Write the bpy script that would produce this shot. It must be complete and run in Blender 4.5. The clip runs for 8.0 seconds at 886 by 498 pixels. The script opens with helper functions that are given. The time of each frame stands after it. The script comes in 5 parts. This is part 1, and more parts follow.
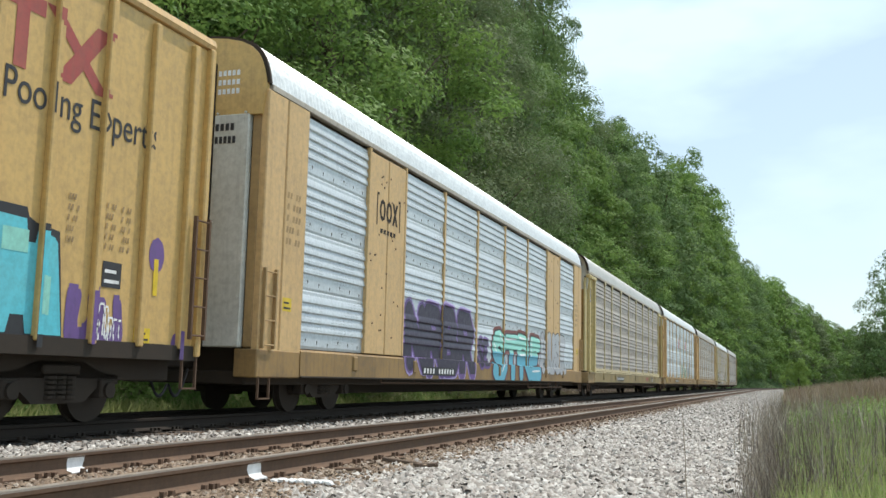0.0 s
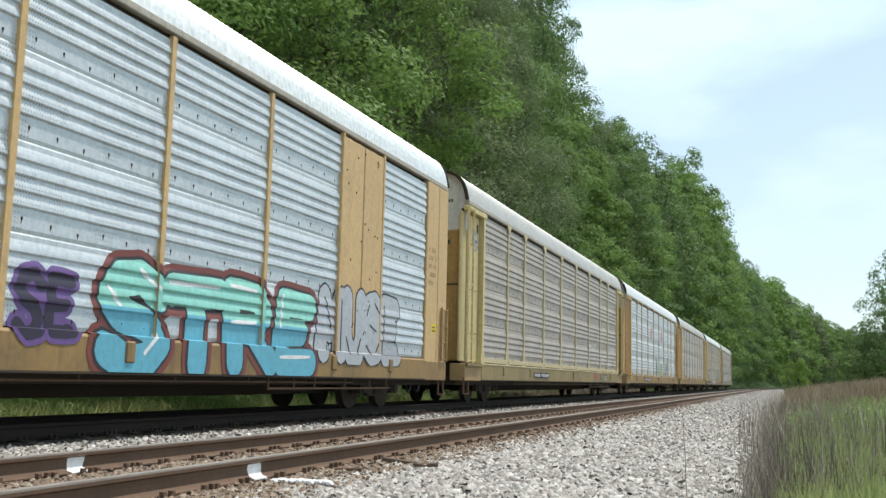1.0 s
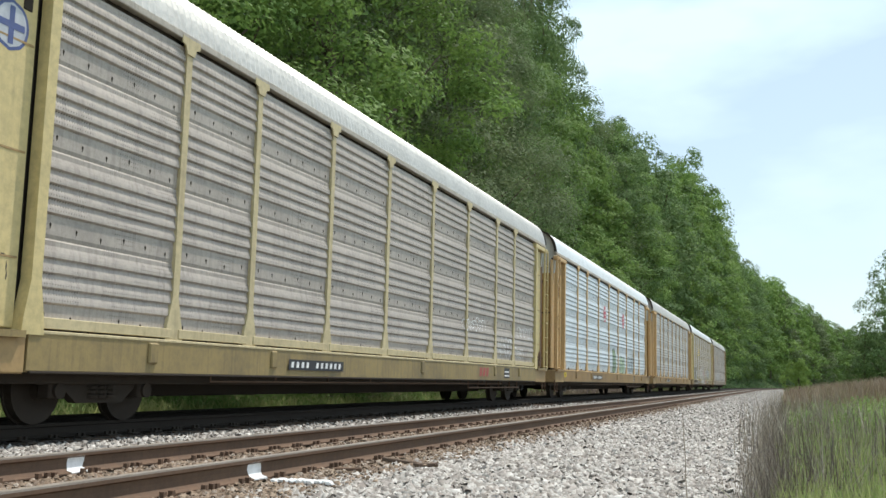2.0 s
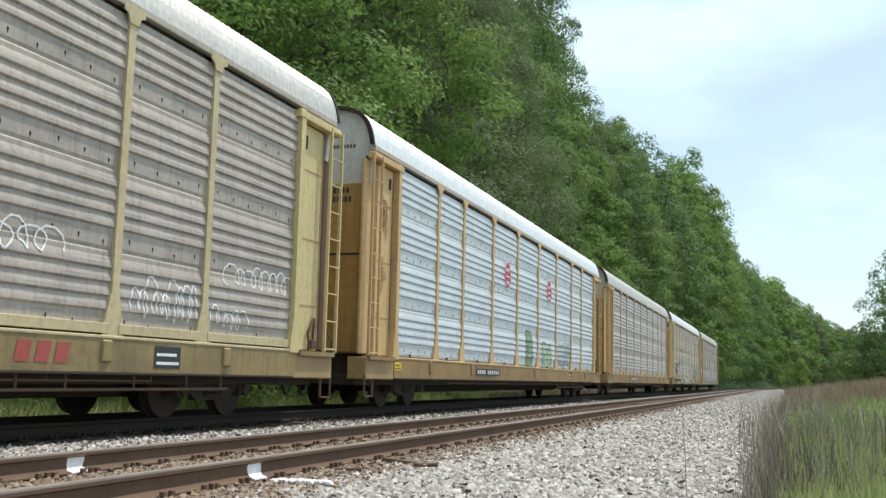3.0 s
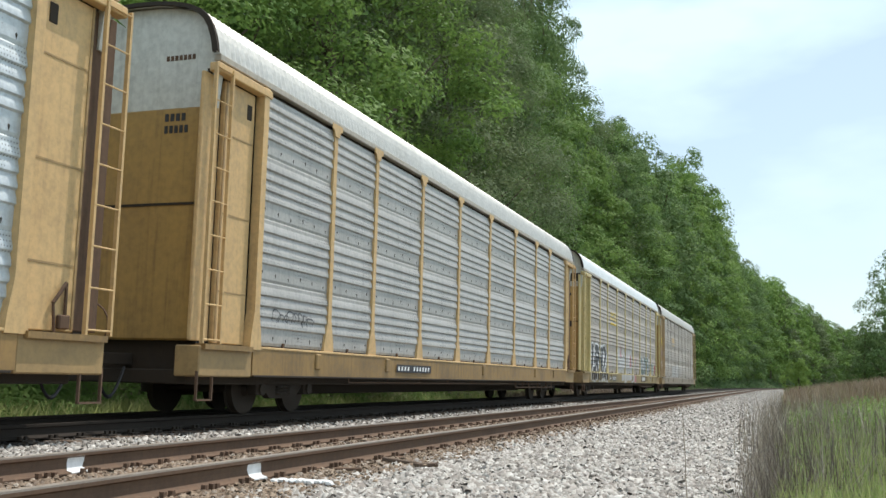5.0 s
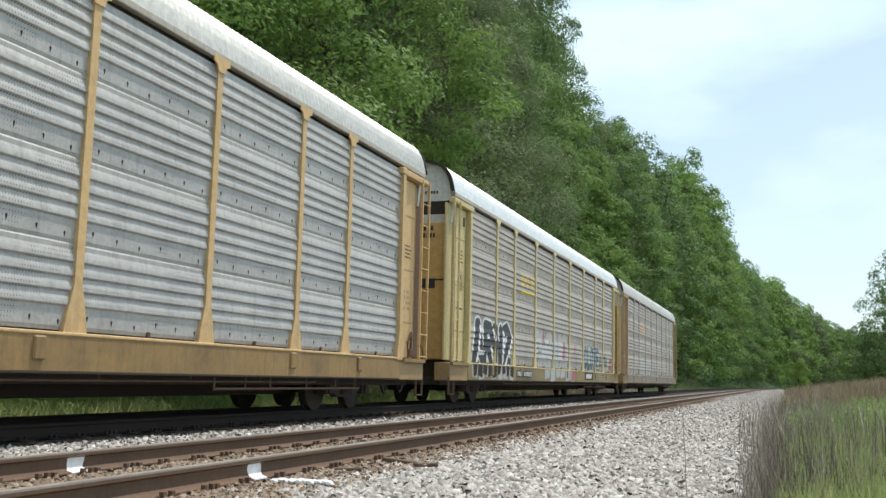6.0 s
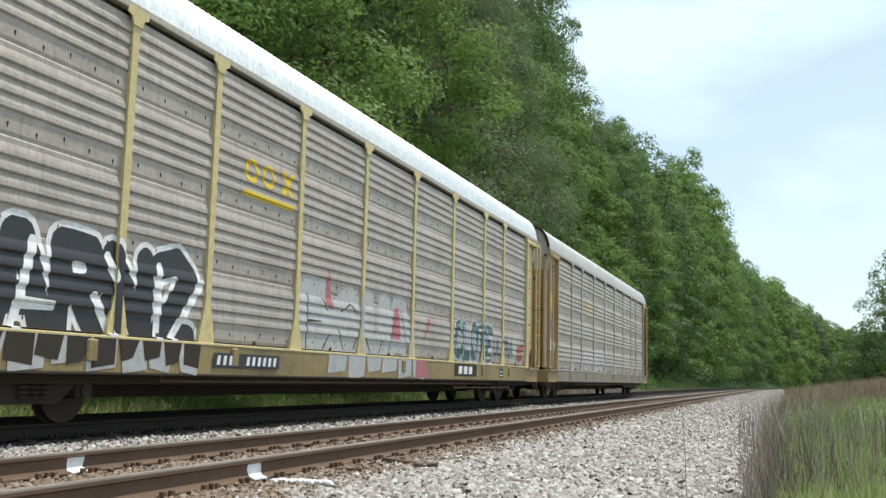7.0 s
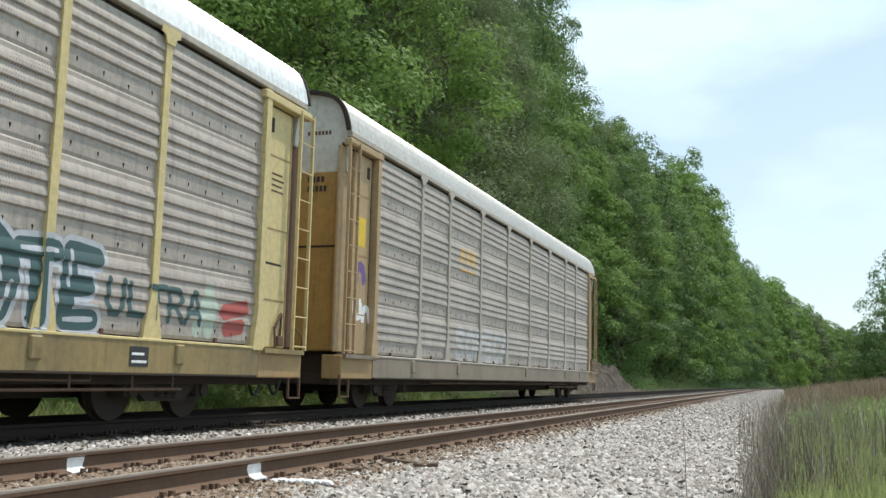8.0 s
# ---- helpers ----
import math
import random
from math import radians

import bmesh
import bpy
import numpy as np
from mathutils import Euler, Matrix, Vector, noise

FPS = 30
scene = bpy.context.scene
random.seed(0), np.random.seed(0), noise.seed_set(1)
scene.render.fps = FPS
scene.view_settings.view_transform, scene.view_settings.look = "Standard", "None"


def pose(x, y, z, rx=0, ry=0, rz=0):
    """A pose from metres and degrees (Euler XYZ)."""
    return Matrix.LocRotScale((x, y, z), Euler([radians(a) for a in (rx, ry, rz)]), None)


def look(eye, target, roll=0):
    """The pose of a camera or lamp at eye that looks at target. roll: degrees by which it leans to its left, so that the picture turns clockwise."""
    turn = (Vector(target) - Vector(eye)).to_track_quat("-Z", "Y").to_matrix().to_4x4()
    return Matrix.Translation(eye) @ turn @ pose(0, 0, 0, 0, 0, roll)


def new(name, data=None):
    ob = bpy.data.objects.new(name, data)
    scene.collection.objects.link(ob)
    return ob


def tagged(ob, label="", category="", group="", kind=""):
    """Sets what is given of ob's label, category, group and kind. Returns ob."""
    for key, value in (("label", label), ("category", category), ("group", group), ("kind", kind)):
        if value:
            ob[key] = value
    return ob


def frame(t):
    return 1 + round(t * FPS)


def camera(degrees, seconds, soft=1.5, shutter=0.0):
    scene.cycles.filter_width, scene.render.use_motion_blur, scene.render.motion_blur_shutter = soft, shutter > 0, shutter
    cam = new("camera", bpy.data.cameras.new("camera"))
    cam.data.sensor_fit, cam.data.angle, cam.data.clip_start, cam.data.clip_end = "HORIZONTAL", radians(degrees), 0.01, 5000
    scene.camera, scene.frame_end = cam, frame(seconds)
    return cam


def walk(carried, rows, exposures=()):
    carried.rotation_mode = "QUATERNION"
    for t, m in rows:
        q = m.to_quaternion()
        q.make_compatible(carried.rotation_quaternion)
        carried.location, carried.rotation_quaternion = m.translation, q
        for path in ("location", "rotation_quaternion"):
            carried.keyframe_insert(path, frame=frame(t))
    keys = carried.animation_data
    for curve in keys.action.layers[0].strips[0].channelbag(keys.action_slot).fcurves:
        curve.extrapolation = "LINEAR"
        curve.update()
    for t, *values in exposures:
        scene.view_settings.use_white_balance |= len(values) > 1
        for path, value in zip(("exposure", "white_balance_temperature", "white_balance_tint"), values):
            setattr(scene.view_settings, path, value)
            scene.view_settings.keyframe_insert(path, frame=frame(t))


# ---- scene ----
# The camera stands still beside the line; z = 0 is the top of the rails, +y runs along the line.
cam = camera(49.05, 8.0)
EYE = Vector((0.0, 0.0, 0.682))
YAW, PITCH, ROLL = radians(19.355), radians(7.564), 1.33
AIM = Vector((-math.sin(YAW) * math.cos(PITCH), math.cos(YAW) * math.cos(PITCH), math.sin(PITCH)))
STAND = look(EYE, EYE + AIM * 10, ROLL)
walk(cam, [(0.0, STAND), (8.0, STAND)])

# ---- world and light ----
SUN_ELEVATION, SUN_AZIMUTH = radians(64), radians(30)   # azimuth clockwise from +y
sky_world = bpy.data.worlds.new("sky")
scene.world = sky_world
sky_world.use_nodes = True
wn, wl = sky_world.node_tree.nodes, sky_world.node_tree.links
sky = wn.new("ShaderNodeTexSky")
sky.sky_type = 'NISHITA'
sky.sun_disc = False
sky.sun_elevation, sky.sun_rotation = SUN_ELEVATION, SUN_AZIMUTH
sky.air_density, sky.dust_density, sky.ozone_density = 1.0, 1.2, 0.4
# thin bright cloud over a hazy sky
where = wn.new("ShaderNodeTexCoord")
stretch = wn.new("ShaderNodeMapping")
stretch.inputs["Scale"].default_value = (1.0, 1.0, 2.6)
stretch.inputs["Location"].default_value = (0.9, 0.3, 0.45)
cloud = wn.new("ShaderNodeTexNoise")
cloud.inputs["Scale"].default_value, cloud.inputs["Detail"].default_value, cloud.inputs["Roughness"].default_value = 2.6, 5.0, 0.5
cover = wn.new("ShaderNodeMapRange")
cover.inputs["From Min"].default_value, cover.inputs["From Max"].default_value = 0.40, 0.58
cover.inputs["To Min"].default_value, cover.inputs["To Max"].default_value = 0.42, 1.0
veil = wn.new("ShaderNodeMix")
veil.data_type = 'RGBA'
veil.inputs[7].default_value = (5.7, 7.15, 7.9, 1)
wl.new(where.outputs["Generated"], stretch.inputs["Vector"])
wl.new(stretch.outputs[0], cloud.inputs["Vector"])
wl.new(cloud.outputs["Fac"], cover.inputs["Value"])
wl.new(cover.outputs[0], veil.inputs[0])
wl.new(sky.outputs[0], veil.inputs[6])
wl.new(veil.outputs[2], wn["Background"].inputs["Color"])
wn["Background"].inputs["Strength"].default_value = 0.14
sun = new("sun", bpy.data.lights.new("sun", 'SUN'))
sun.data.energy, sun.data.angle, sun.data.color = 3.8, radians(1.0), (1.0, 0.94, 0.85)
sun.matrix_world = look((0, 0, 60), (-math.sin(SUN_AZIMUTH) * math.cos(SUN_ELEVATION),
                                     -math.cos(SUN_AZIMUTH) * math.cos(SUN_ELEVATION), 60 - math.sin(SUN_ELEVATION)))
scene.view_settings.exposure = 0.14

# ---- materials ----
def links_of(name):
    m = bpy.data.materials.new(name)
    m.use_nodes = True
    n, l = m.node_tree.nodes, m.node_tree.links
    return m, n, l, n["Principled BSDF"]


def noise_node(n, l, vector, scale, detail=4.0, rough=0.6):
    t = n.new("ShaderNodeTexNoise")
    t.inputs["Scale"].default_value, t.inputs["Detail"].default_value = scale, detail
    t.inputs["Roughness"].default_value = rough
    l.new(vector, t.inputs["Vector"])
    return t.outputs["Fac"]


def ramp(n, l, value, stops):
    r = n.new("ShaderNodeValToRGB")
    e = r.color_ramp.elements
    while len(e) < len(stops):
        e.new(0.5)
    for k, (p, c) in zip(e, stops):
        k.position, k.color = p, (*c, 1) if len(c) == 3 else c
    l.new(value, r.inputs[0])
    return r.outputs["Color"]


def mix(n, l, fac, a, b, blend='MIX'):
    x = n.new("ShaderNodeMix")
    x.data_type, x.blend_type = 'RGBA', blend
    for socket, v in ((x.inputs[0], fac), (x.inputs[6], a), (x.inputs[7], b)):
        if isinstance(v, (int, float)):
            socket.default_value = v
        elif isinstance(v, tuple):
            socket.default_value = (*v, 1)
        else:
            l.new(v, socket)
    return x.outputs[2]


def scaled(n, l, vector, s):
    x = n.new("ShaderNodeMapping")
    x.inputs["Scale"].default_value = s
    l.new(vector, x.inputs["Vector"])
    return x.outputs[0]


def own_vector(n, l):
    """Object space, shifted by a random amount for each object."""
    tc, oi, add = n.new("ShaderNodeTexCoord"), n.new("ShaderNodeObjectInfo"), n.new("ShaderNodeVectorMath")
    k = n.new("ShaderNodeMath")
    k.operation = 'MULTIPLY'
    k.inputs[1].default_value = 37.0
    l.new(oi.outputs["Random"], k.inputs[0])
    l.new(tc.outputs["Object"], add.inputs[0])
    l.new(k.outputs[0], add.inputs[1])
    return add.outputs[0], oi.outputs["Random"]


def painted(name, colour, dirt, rough=0.5, metal=0.0, wear=0.45, streak=0.5, fine=9.0, bump=0.12, spread=0.12):
    """Weathered paint or sheet metal: broad stains, upright streaks, fine grain."""
    m, n, l, p = links_of(name)
    v, rnd = own_vector(n, l)
    broad = noise_node(n, l, v, 0.9, 5)
    grain = noise_node(n, l, v, fine, 6, 0.7)
    runs = noise_node(n, l, scaled(n, l, v, (7, 7, 0.45)), 1.6, 4)
    c = mix(n, l, ramp(n, l, rnd, [(0, (0,) * 3), (1, (spread,) * 3)]), colour, tuple(x * 0.6 for x in colour))
    c = mix(n, l, ramp(n, l, broad, [(0.42, (0,) * 3), (0.75, (wear,) * 3)]), c, dirt)
    c = mix(n, l, ramp(n, l, runs, [(0.5, (0,) * 3), (0.72, (streak,) * 3)]), c, tuple(x * 0.7 for x in dirt))
    c = mix(n, l, 0.35, c, ramp(n, l, grain, [(0.35, tuple(x * 0.55 for x in colour)), (0.6, tuple(min(1, x * 1.15) for x in colour))]))
    l.new(c, p.inputs["Base Color"])
    p.inputs["Metallic"].default_value = metal
    p.inputs["Specular IOR Level"].default_value = 0.5 if rough < 0.7 else 0.2
    l.new(ramp(n, l, grain, [(0.3, (rough - 0.1,) * 3), (0.7, (min(1, rough + 0.15),) * 3)]), p.inputs["Roughness"])
    b = n.new("ShaderNodeBump")
    b.inputs["Strength"].default_value, b.inputs["Distance"].default_value = bump, 0.01
    l.new(grain, b.inputs["Height"])
    l.new(b.outputs[0], p.inputs["Normal"])
    return m


def perforated(name, colour, dirt, rough, metal, wear, streak):
    """Galvanised sheet with rows of small punched holes and grime."""
    m = painted(name, colour, dirt, rough, metal, wear, streak, fine=14.0, spread=0.1)
    n, l, p = m.node_tree.nodes, m.node_tree.links, m.node_tree.nodes["Principled BSDF"]
    tc = n.new("ShaderNodeTexCoord")
    vor = n.new("ShaderNodeTexVoronoi")
    vor.inputs["Scale"].default_value, vor.inputs["Randomness"].default_value = 1.0, 0.0
    l.new(scaled(n, l, tc.outputs["Object"], (0.01, 22.0, 17.0)), vor.inputs["Vector"])
    patchy = noise_node(n, l, tc.outputs["Object"], 1.3, 2)
    hole = n.new("ShaderNodeMath")
    hole.operation = 'MULTIPLY'
    l.new(ramp(n, l, vor.outputs["Distance"], [(0.14, (1,) * 3), (0.2, (0,) * 3)]), hole.inputs[0])
    l.new(ramp(n, l, patchy, [(0.5, (0,) * 3), (0.56, (0.75,) * 3)]), hole.inputs[1])
    old = p.inputs["Base Color"].links[0].from_socket
    old = mix(n, l, hole.outputs[0], old, (0.03, 0.03, 0.03))
    l.new(old, p.inputs["Base Color"])
    return m


def earth_material():
    m, n, l, p = links_of("bare_earth")
    tc = n.new("ShaderNodeTexCoord")
    a = noise_node(n, l, tc.outputs["Object"], 1.6, 7, 0.7)
    l.new(ramp(n, l, a, [(0.40, (0.022, 0.016, 0.012)), (0.55, (0.06, 0.044, 0.032)), (0.72, (0.17, 0.14, 0.11))]), p.inputs["Base Color"])
    p.inputs["Roughness"].default_value = 0.95
    b = n.new("ShaderNodeBump")
    b.inputs["Strength"].default_value, b.inputs["Distance"].default_value = 0.8, 0.15
    l.new(a, b.inputs["Height"])
    l.new(b.outputs[0], p.inputs["Normal"])
    return m


M_EARTH = earth_material()


def island_mix(name, colours, rough=0.85, grain=30.0, bump=0.3):
    """Loose pieces, each with a tint of its own."""
    m, n, l, p = links_of(name)
    g, tc = n.new("ShaderNodeNewGeometry"), n.new("ShaderNodeTexCoord")
    c = ramp(n, l, g.outputs["Random Per Island"], [(i / (len(colours) - 1), k) for i, k in enumerate(colours)])
    f = noise_node(n, l, tc.outputs["Object"], grain, 4)
    c = mix(n, l, ramp(n, l, f, [(0.3, (0.5,) * 3), (0.65, (0,) * 3)]), c, tuple(x * 0.5 for x in colours[0]))
    l.new(c, p.inputs["Base Color"])
    p.inputs["Roughness"].default_value = rough
    b = n.new("ShaderNodeBump")
    b.inputs["Strength"].default_value, b.inputs["Distance"].default_value = bump, 0.01
    l.new(f, b.inputs["Height"])
    l.new(b.outputs[0], p.inputs["Normal"])
    return m


def leafy(name, dark, mid, light, through_light=0.30):
    """Leaves: tint by leaf, by tree and by broad patches; some light comes through."""
    m, n, l, p = links_of(name)
    g, tc, oi = n.new("ShaderNodeNewGeometry"), n.new("ShaderNodeTexCoord"), n.new("ShaderNodeObjectInfo")
    near_mid = [tuple(0.5 * a + 0.5 * b for a, b in zip(mid, k)) for k in (dark, light)]
    c = ramp(n, l, g.outputs["Random Per Island"], [(0, near_mid[0]), (0.5, mid), (1, near_mid[1])])
    broad = noise_node(n, l, tc.outputs["Object"], 0.35, 3)
    c = mix(n, l, ramp(n, l, broad, [(0.4, (0,) * 3), (0.7, (0.45,) * 3)]), c, light)
    c = mix(n, l, ramp(n, l, oi.outputs["Random"], [(0, (0,) * 3), (1, (0.8,) * 3)]), c, tuple(0.6 * a + 0.4 * b for a, b in zip(dark, mid)))
    l.new(c, p.inputs["Base Color"])
    p.inputs["Roughness"].default_value = 0.65
    p.inputs["Specular IOR Level"].default_value = 0.18
    tr, ms = n.new("ShaderNodeBsdfTranslucent"), n.new("ShaderNodeMixShader")
    l.new(c, tr.inputs["Color"])
    ms.inputs[0].default_value = through_light
    l.new(p.outputs[0], ms.inputs[1])
    l.new(tr.outputs[0], ms.inputs[2])
    l.new(ms.outputs[0], n["Material Output"].inputs["Surface"])
    return m


RUST = (0.11, 0.055, 0.03)
GRIME = (0.10, 0.075, 0.05)
M_TAN = painted("tan_paint", (0.62, 0.41, 0.19), (0.34, 0.21, 0.10), 0.55, 0, 0.35, 0.35)
M_GOLD = painted("gold_paint", (0.60, 0.39, 0.14), (0.34, 0.21, 0.08), 0.5, 0, 0.3, 0.3)
M_YELLOW = painted("faded_yellow_paint", (0.62, 0.50, 0.24), (0.35, 0.28, 0.15), 0.5, 0, 0.3, 0.35)
M_CREAM = painted("cream_paint", (0.55, 0.46, 0.27), (0.28, 0.2, 0.12), 0.6, 0, 0.4, 0.4)
M_SILL = painted("dirty_sill_paint", (0.38, 0.25, 0.11), (0.12, 0.085, 0.055), 0.6, 0, 0.6, 0.12)
M_SILL_GOLD = painted("worn_gold_sill_paint", (0.31, 0.19, 0.07), (0.075, 0.052, 0.035), 0.6, 0, 0.9, 0.5)
M_SILL_YELLOW = painted("grimy_yellow_sill_paint", (0.30, 0.22, 0.09), (0.075, 0.06, 0.045), 0.6, 0, 0.9, 0.5)
M_SILL_GREY = painted("grey_brown_sill_grime", (0.27, 0.22, 0.165), (0.09, 0.075, 0.06), 0.65, 0, 0.7, 0.3)
M_POST_GREY = painted("grey_post_paint", (0.45, 0.405, 0.345), (0.24, 0.21, 0.18), 0.6, 0, 0.5, 0.4)
M_TRIM = painted("grimy_tan_paint", (0.44, 0.31, 0.17), (0.2, 0.14, 0.085), 0.6, 0, 0.6, 0.5)
M_OCHRE = painted("ochre_end_paint", (0.42, 0.255, 0.075), (0.16, 0.10, 0.05), 0.55, 0, 0.45, 0.5)
M_WHITE_END = painted("chalky_white_paint", (0.62, 0.62, 0.58), (0.3, 0.28, 0.24), 0.6, 0, 0.35, 0.4)
M_SILVER = perforated("galvanised_steel", (0.59, 0.635, 0.665), (0.40, 0.43, 0.45), 0.45, 0.25, 0.35, 0.25)
M_GREY = perforated("dull_grey_steel", (0.45, 0.435, 0.415), (0.23, 0.215, 0.20), 0.5, 0.2, 0.5, 0.45)
M_BROWN = perforated("grimy_steel", (0.43, 0.38, 0.335), (0.20, 0.17, 0.145), 0.55, 0.15, 0.55, 0.55)
M_ROOF = painted("roof_sheet", (0.80, 0.82, 0.82), (0.55, 0.55, 0.52), 0.45, 0.3, 0.25, 0.15)
M_ROOF_GREY = painted("weathered_roof_sheet", (0.58, 0.57, 0.54), (0.36, 0.34, 0.31), 0.5, 0.3, 0.4, 0.2)
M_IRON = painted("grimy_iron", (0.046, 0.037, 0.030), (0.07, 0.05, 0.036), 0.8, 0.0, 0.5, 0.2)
M_RUSTY = painted("rusty_steel", (0.15, 0.095, 0.065), (0.08, 0.05, 0.034), 0.8, 0.1, 0.6, 0.5)
M_RAIL = painted("rail_web_rust", (0.155, 0.098, 0.066), (0.06, 0.042, 0.032), 0.75, 0.0, 0.5, 0.25, 18)
M_RAIL_DARK = painted("dark_rail_rust", (0.034, 0.027, 0.022), (0.018, 0.015, 0.013), 0.8, 0.0, 0.5, 0.25, 18)
M_HEAD = painted("worn_rail_head", (0.36, 0.31, 0.27), (0.17, 0.12, 0.09), 0.42, 0.5, 0.5, 0.1, 22)
M_TIE = painted("weathered_tie_wood", (0.14, 0.10, 0.075), (0.06, 0.045, 0.035), 0.9, 0, 0.5, 0.4, 14)
M_WHITE = painted("white_paint", (0.80, 0.80, 0.80), (0.5, 0.48, 0.45), 0.6, 0, 0.25, 0.2)
M_BLACK = painted("black_paint", (0.025, 0.025, 0.03), (0.06, 0.05, 0.045), 0.55, 0, 0.3, 0.2)
M_PURPLE = painted("purple_spray_paint", (0.15, 0.08, 0.26), (0.09, 0.06, 0.15), 0.5, 0, 0.4, 0.3)
M_LILAC = painted("lilac_spray_paint", (0.42, 0.34, 0.62), (0.2, 0.15, 0.32), 0.5, 0, 0.4, 0.3)
M_DUSK = painted("dark_violet_spray_paint", (0.030, 0.022, 0.048), (0.05, 0.04, 0.06), 0.5, 0, 0.4, 0.3)
M_CYAN = painted("turquoise_spray_paint", (0.10, 0.52, 0.62), (0.22, 0.5, 0.5), 0.5, 0, 0.4, 0.2)
M_MINT = painted("mint_spray_paint", (0.27, 0.62, 0.53), (0.2, 0.5, 0.5), 0.5, 0, 0.4, 0.2)
M_EDGE = painted("dark_red_spray_paint", (0.20, 0.05, 0.04), (0.12, 0.05, 0.04), 0.5, 0, 0.4, 0.3)
M_ROSE = painted("dusty_red_spray_paint", (0.42, 0.12, 0.14), (0.36, 0.2, 0.2), 0.55, 0, 0.5, 0.4)
M_WASH = painted("washed_grey_spray_paint", (0.47, 0.465, 0.46), (0.33, 0.31, 0.29), 0.55, 0.1, 0.6, 0.5)
M_SKY = painted("sky_blue_spray_paint", (0.13, 0.43, 0.56), (0.12, 0.32, 0.42), 0.5, 0, 0.4, 0.2)
M_MINT_FADED = painted("faded_mint_paint", (0.42, 0.50, 0.42), (0.3, 0.32, 0.28), 0.6, 0, 0.5, 0.4)
M_LIME_FADED = painted("faded_green_paint", (0.42, 0.55, 0.36), (0.4, 0.45, 0.38), 0.6, 0, 0.5, 0.4)
M_CHROME = painted("silver_spray_paint", (0.50, 0.51, 0.54), (0.36, 0.36, 0.38), 0.4, 0.3, 0.4, 0.3)
M_RED = painted("red_paint", (0.50, 0.03, 0.06), (0.3, 0.05, 0.06), 0.5, 0, 0.3, 0.3)
M_MAROON = painted("faded_red_paint", (0.36, 0.07, 0.06), (0.40, 0.17, 0.1), 0.55, 0, 0.5, 0.4)
M_LIME = painted("green_spray_paint", (0.21, 0.30, 0.14), (0.3, 0.36, 0.28), 0.5, 0, 0.4, 0.3)
M_TEAL = painted("dark_teal_spray_paint", (0.035, 0.085, 0.085), (0.1, 0.12, 0.11), 0.5, 0, 0.4, 0.3)
M_BRIGHT = painted("bright_yellow_paint", (0.72, 0.50, 0.02), (0.5, 0.34, 0.05), 0.5, 0, 0.25, 0.3)
M_BLUE = painted("blue_paint", (0.07, 0.10, 0.26), (0.2, 0.2, 0.25), 0.5, 0, 0.3, 0.3)
M_STONE = island_mix("ballast_stone", [(0.15, 0.13, 0.115), (0.38, 0.355, 0.325), (0.56, 0.535, 0.50), (0.25, 0.215, 0.19), (0.68, 0.655, 0.62)])
M_STONE_RUST = island_mix("rust_stained_stone", [(0.11, 0.075, 0.05), (0.26, 0.185, 0.125), (0.33, 0.25, 0.18), (0.16, 0.105, 0.07), (0.42, 0.36, 0.3)])
M_STONE_DARK = island_mix("dark_ballast_stone", [(0.035, 0.03, 0.028), (0.08, 0.07, 0.062), (0.14, 0.125, 0.11), (0.05, 0.044, 0.04)])
M_LEAF = leafy("broad_leaves", (0.055, 0.10, 0.038), (0.12, 0.20, 0.07), (0.21, 0.31, 0.105), 0.34)
M_LEAF_FRESH = leafy("fresh_leaves", (0.08, 0.14, 0.036), (0.165, 0.275, 0.072), (0.27, 0.39, 0.105), 0.40)
M_LEAF_GREY = leafy("dull_leaves", (0.085, 0.12, 0.06), (0.155, 0.205, 0.095), (0.22, 0.275, 0.125), 0.36)
M_GRASS = leafy("green_grass", (0.21, 0.25, 0.095), (0.34, 0.385, 0.155), (0.5, 0.52, 0.27), 0.58)
M_WEED = leafy("soft_weed_leaves", (0.12, 0.19, 0.05), (0.24, 0.36, 0.09), (0.36, 0.48, 0.14), 0.5)
M_STRAW = island_mix("dry_stalks", [(0.24, 0.19, 0.15), (0.40, 0.33, 0.26), (0.56, 0.49, 0.38)], 0.9)
M_DEAD = island_mix("dark_dead_stalks", [(0.09, 0.068, 0.055), (0.16, 0.12, 0.10), (0.25, 0.195, 0.16)], 0.9)
M_SEED = island_mix("seed_heads", [(0.30, 0.20, 0.15), (0.42, 0.31, 0.22), (0.50, 0.40, 0.27)], 0.9)
M_BARK = painted("grey_brown_bark", (0.12, 0.095, 0.07), (0.05, 0.04, 0.03), 0.9, 0, 0.5, 0.5, 12, 0.6)


def ground_material():
    m, n, l, p = links_of("earth_and_grass")
    tc = n.new("ShaderNodeTexCoord")
    a, b = noise_node(n, l, tc.outputs["Object"], 0.12, 6), noise_node(n, l, tc.outputs["Object"], 3.0, 6, 0.7)
    c = ramp(n, l, b, [(0.3, (0.085, 0.07, 0.038)), (0.5, (0.12, 0.135, 0.045)), (0.7, (0.22, 0.21, 0.10))])
    c = mix(n, l, ramp(n, l, a, [(0.45, (0,) * 3), (0.65, (0.6,) * 3)]), c, (0.2, 0.155, 0.10))
    l.new(c, p.inputs["Base Color"])
    p.inputs["Roughness"].default_value = 0.95
    bp = n.new("ShaderNodeBump")
    bp.inputs["Strength"].default_value, bp.inputs["Distance"].default_value = 0.6, 0.1
    l.new(b, bp.inputs["Height"])
    l.new(bp.outputs[0], p.inputs["Normal"])
    return m


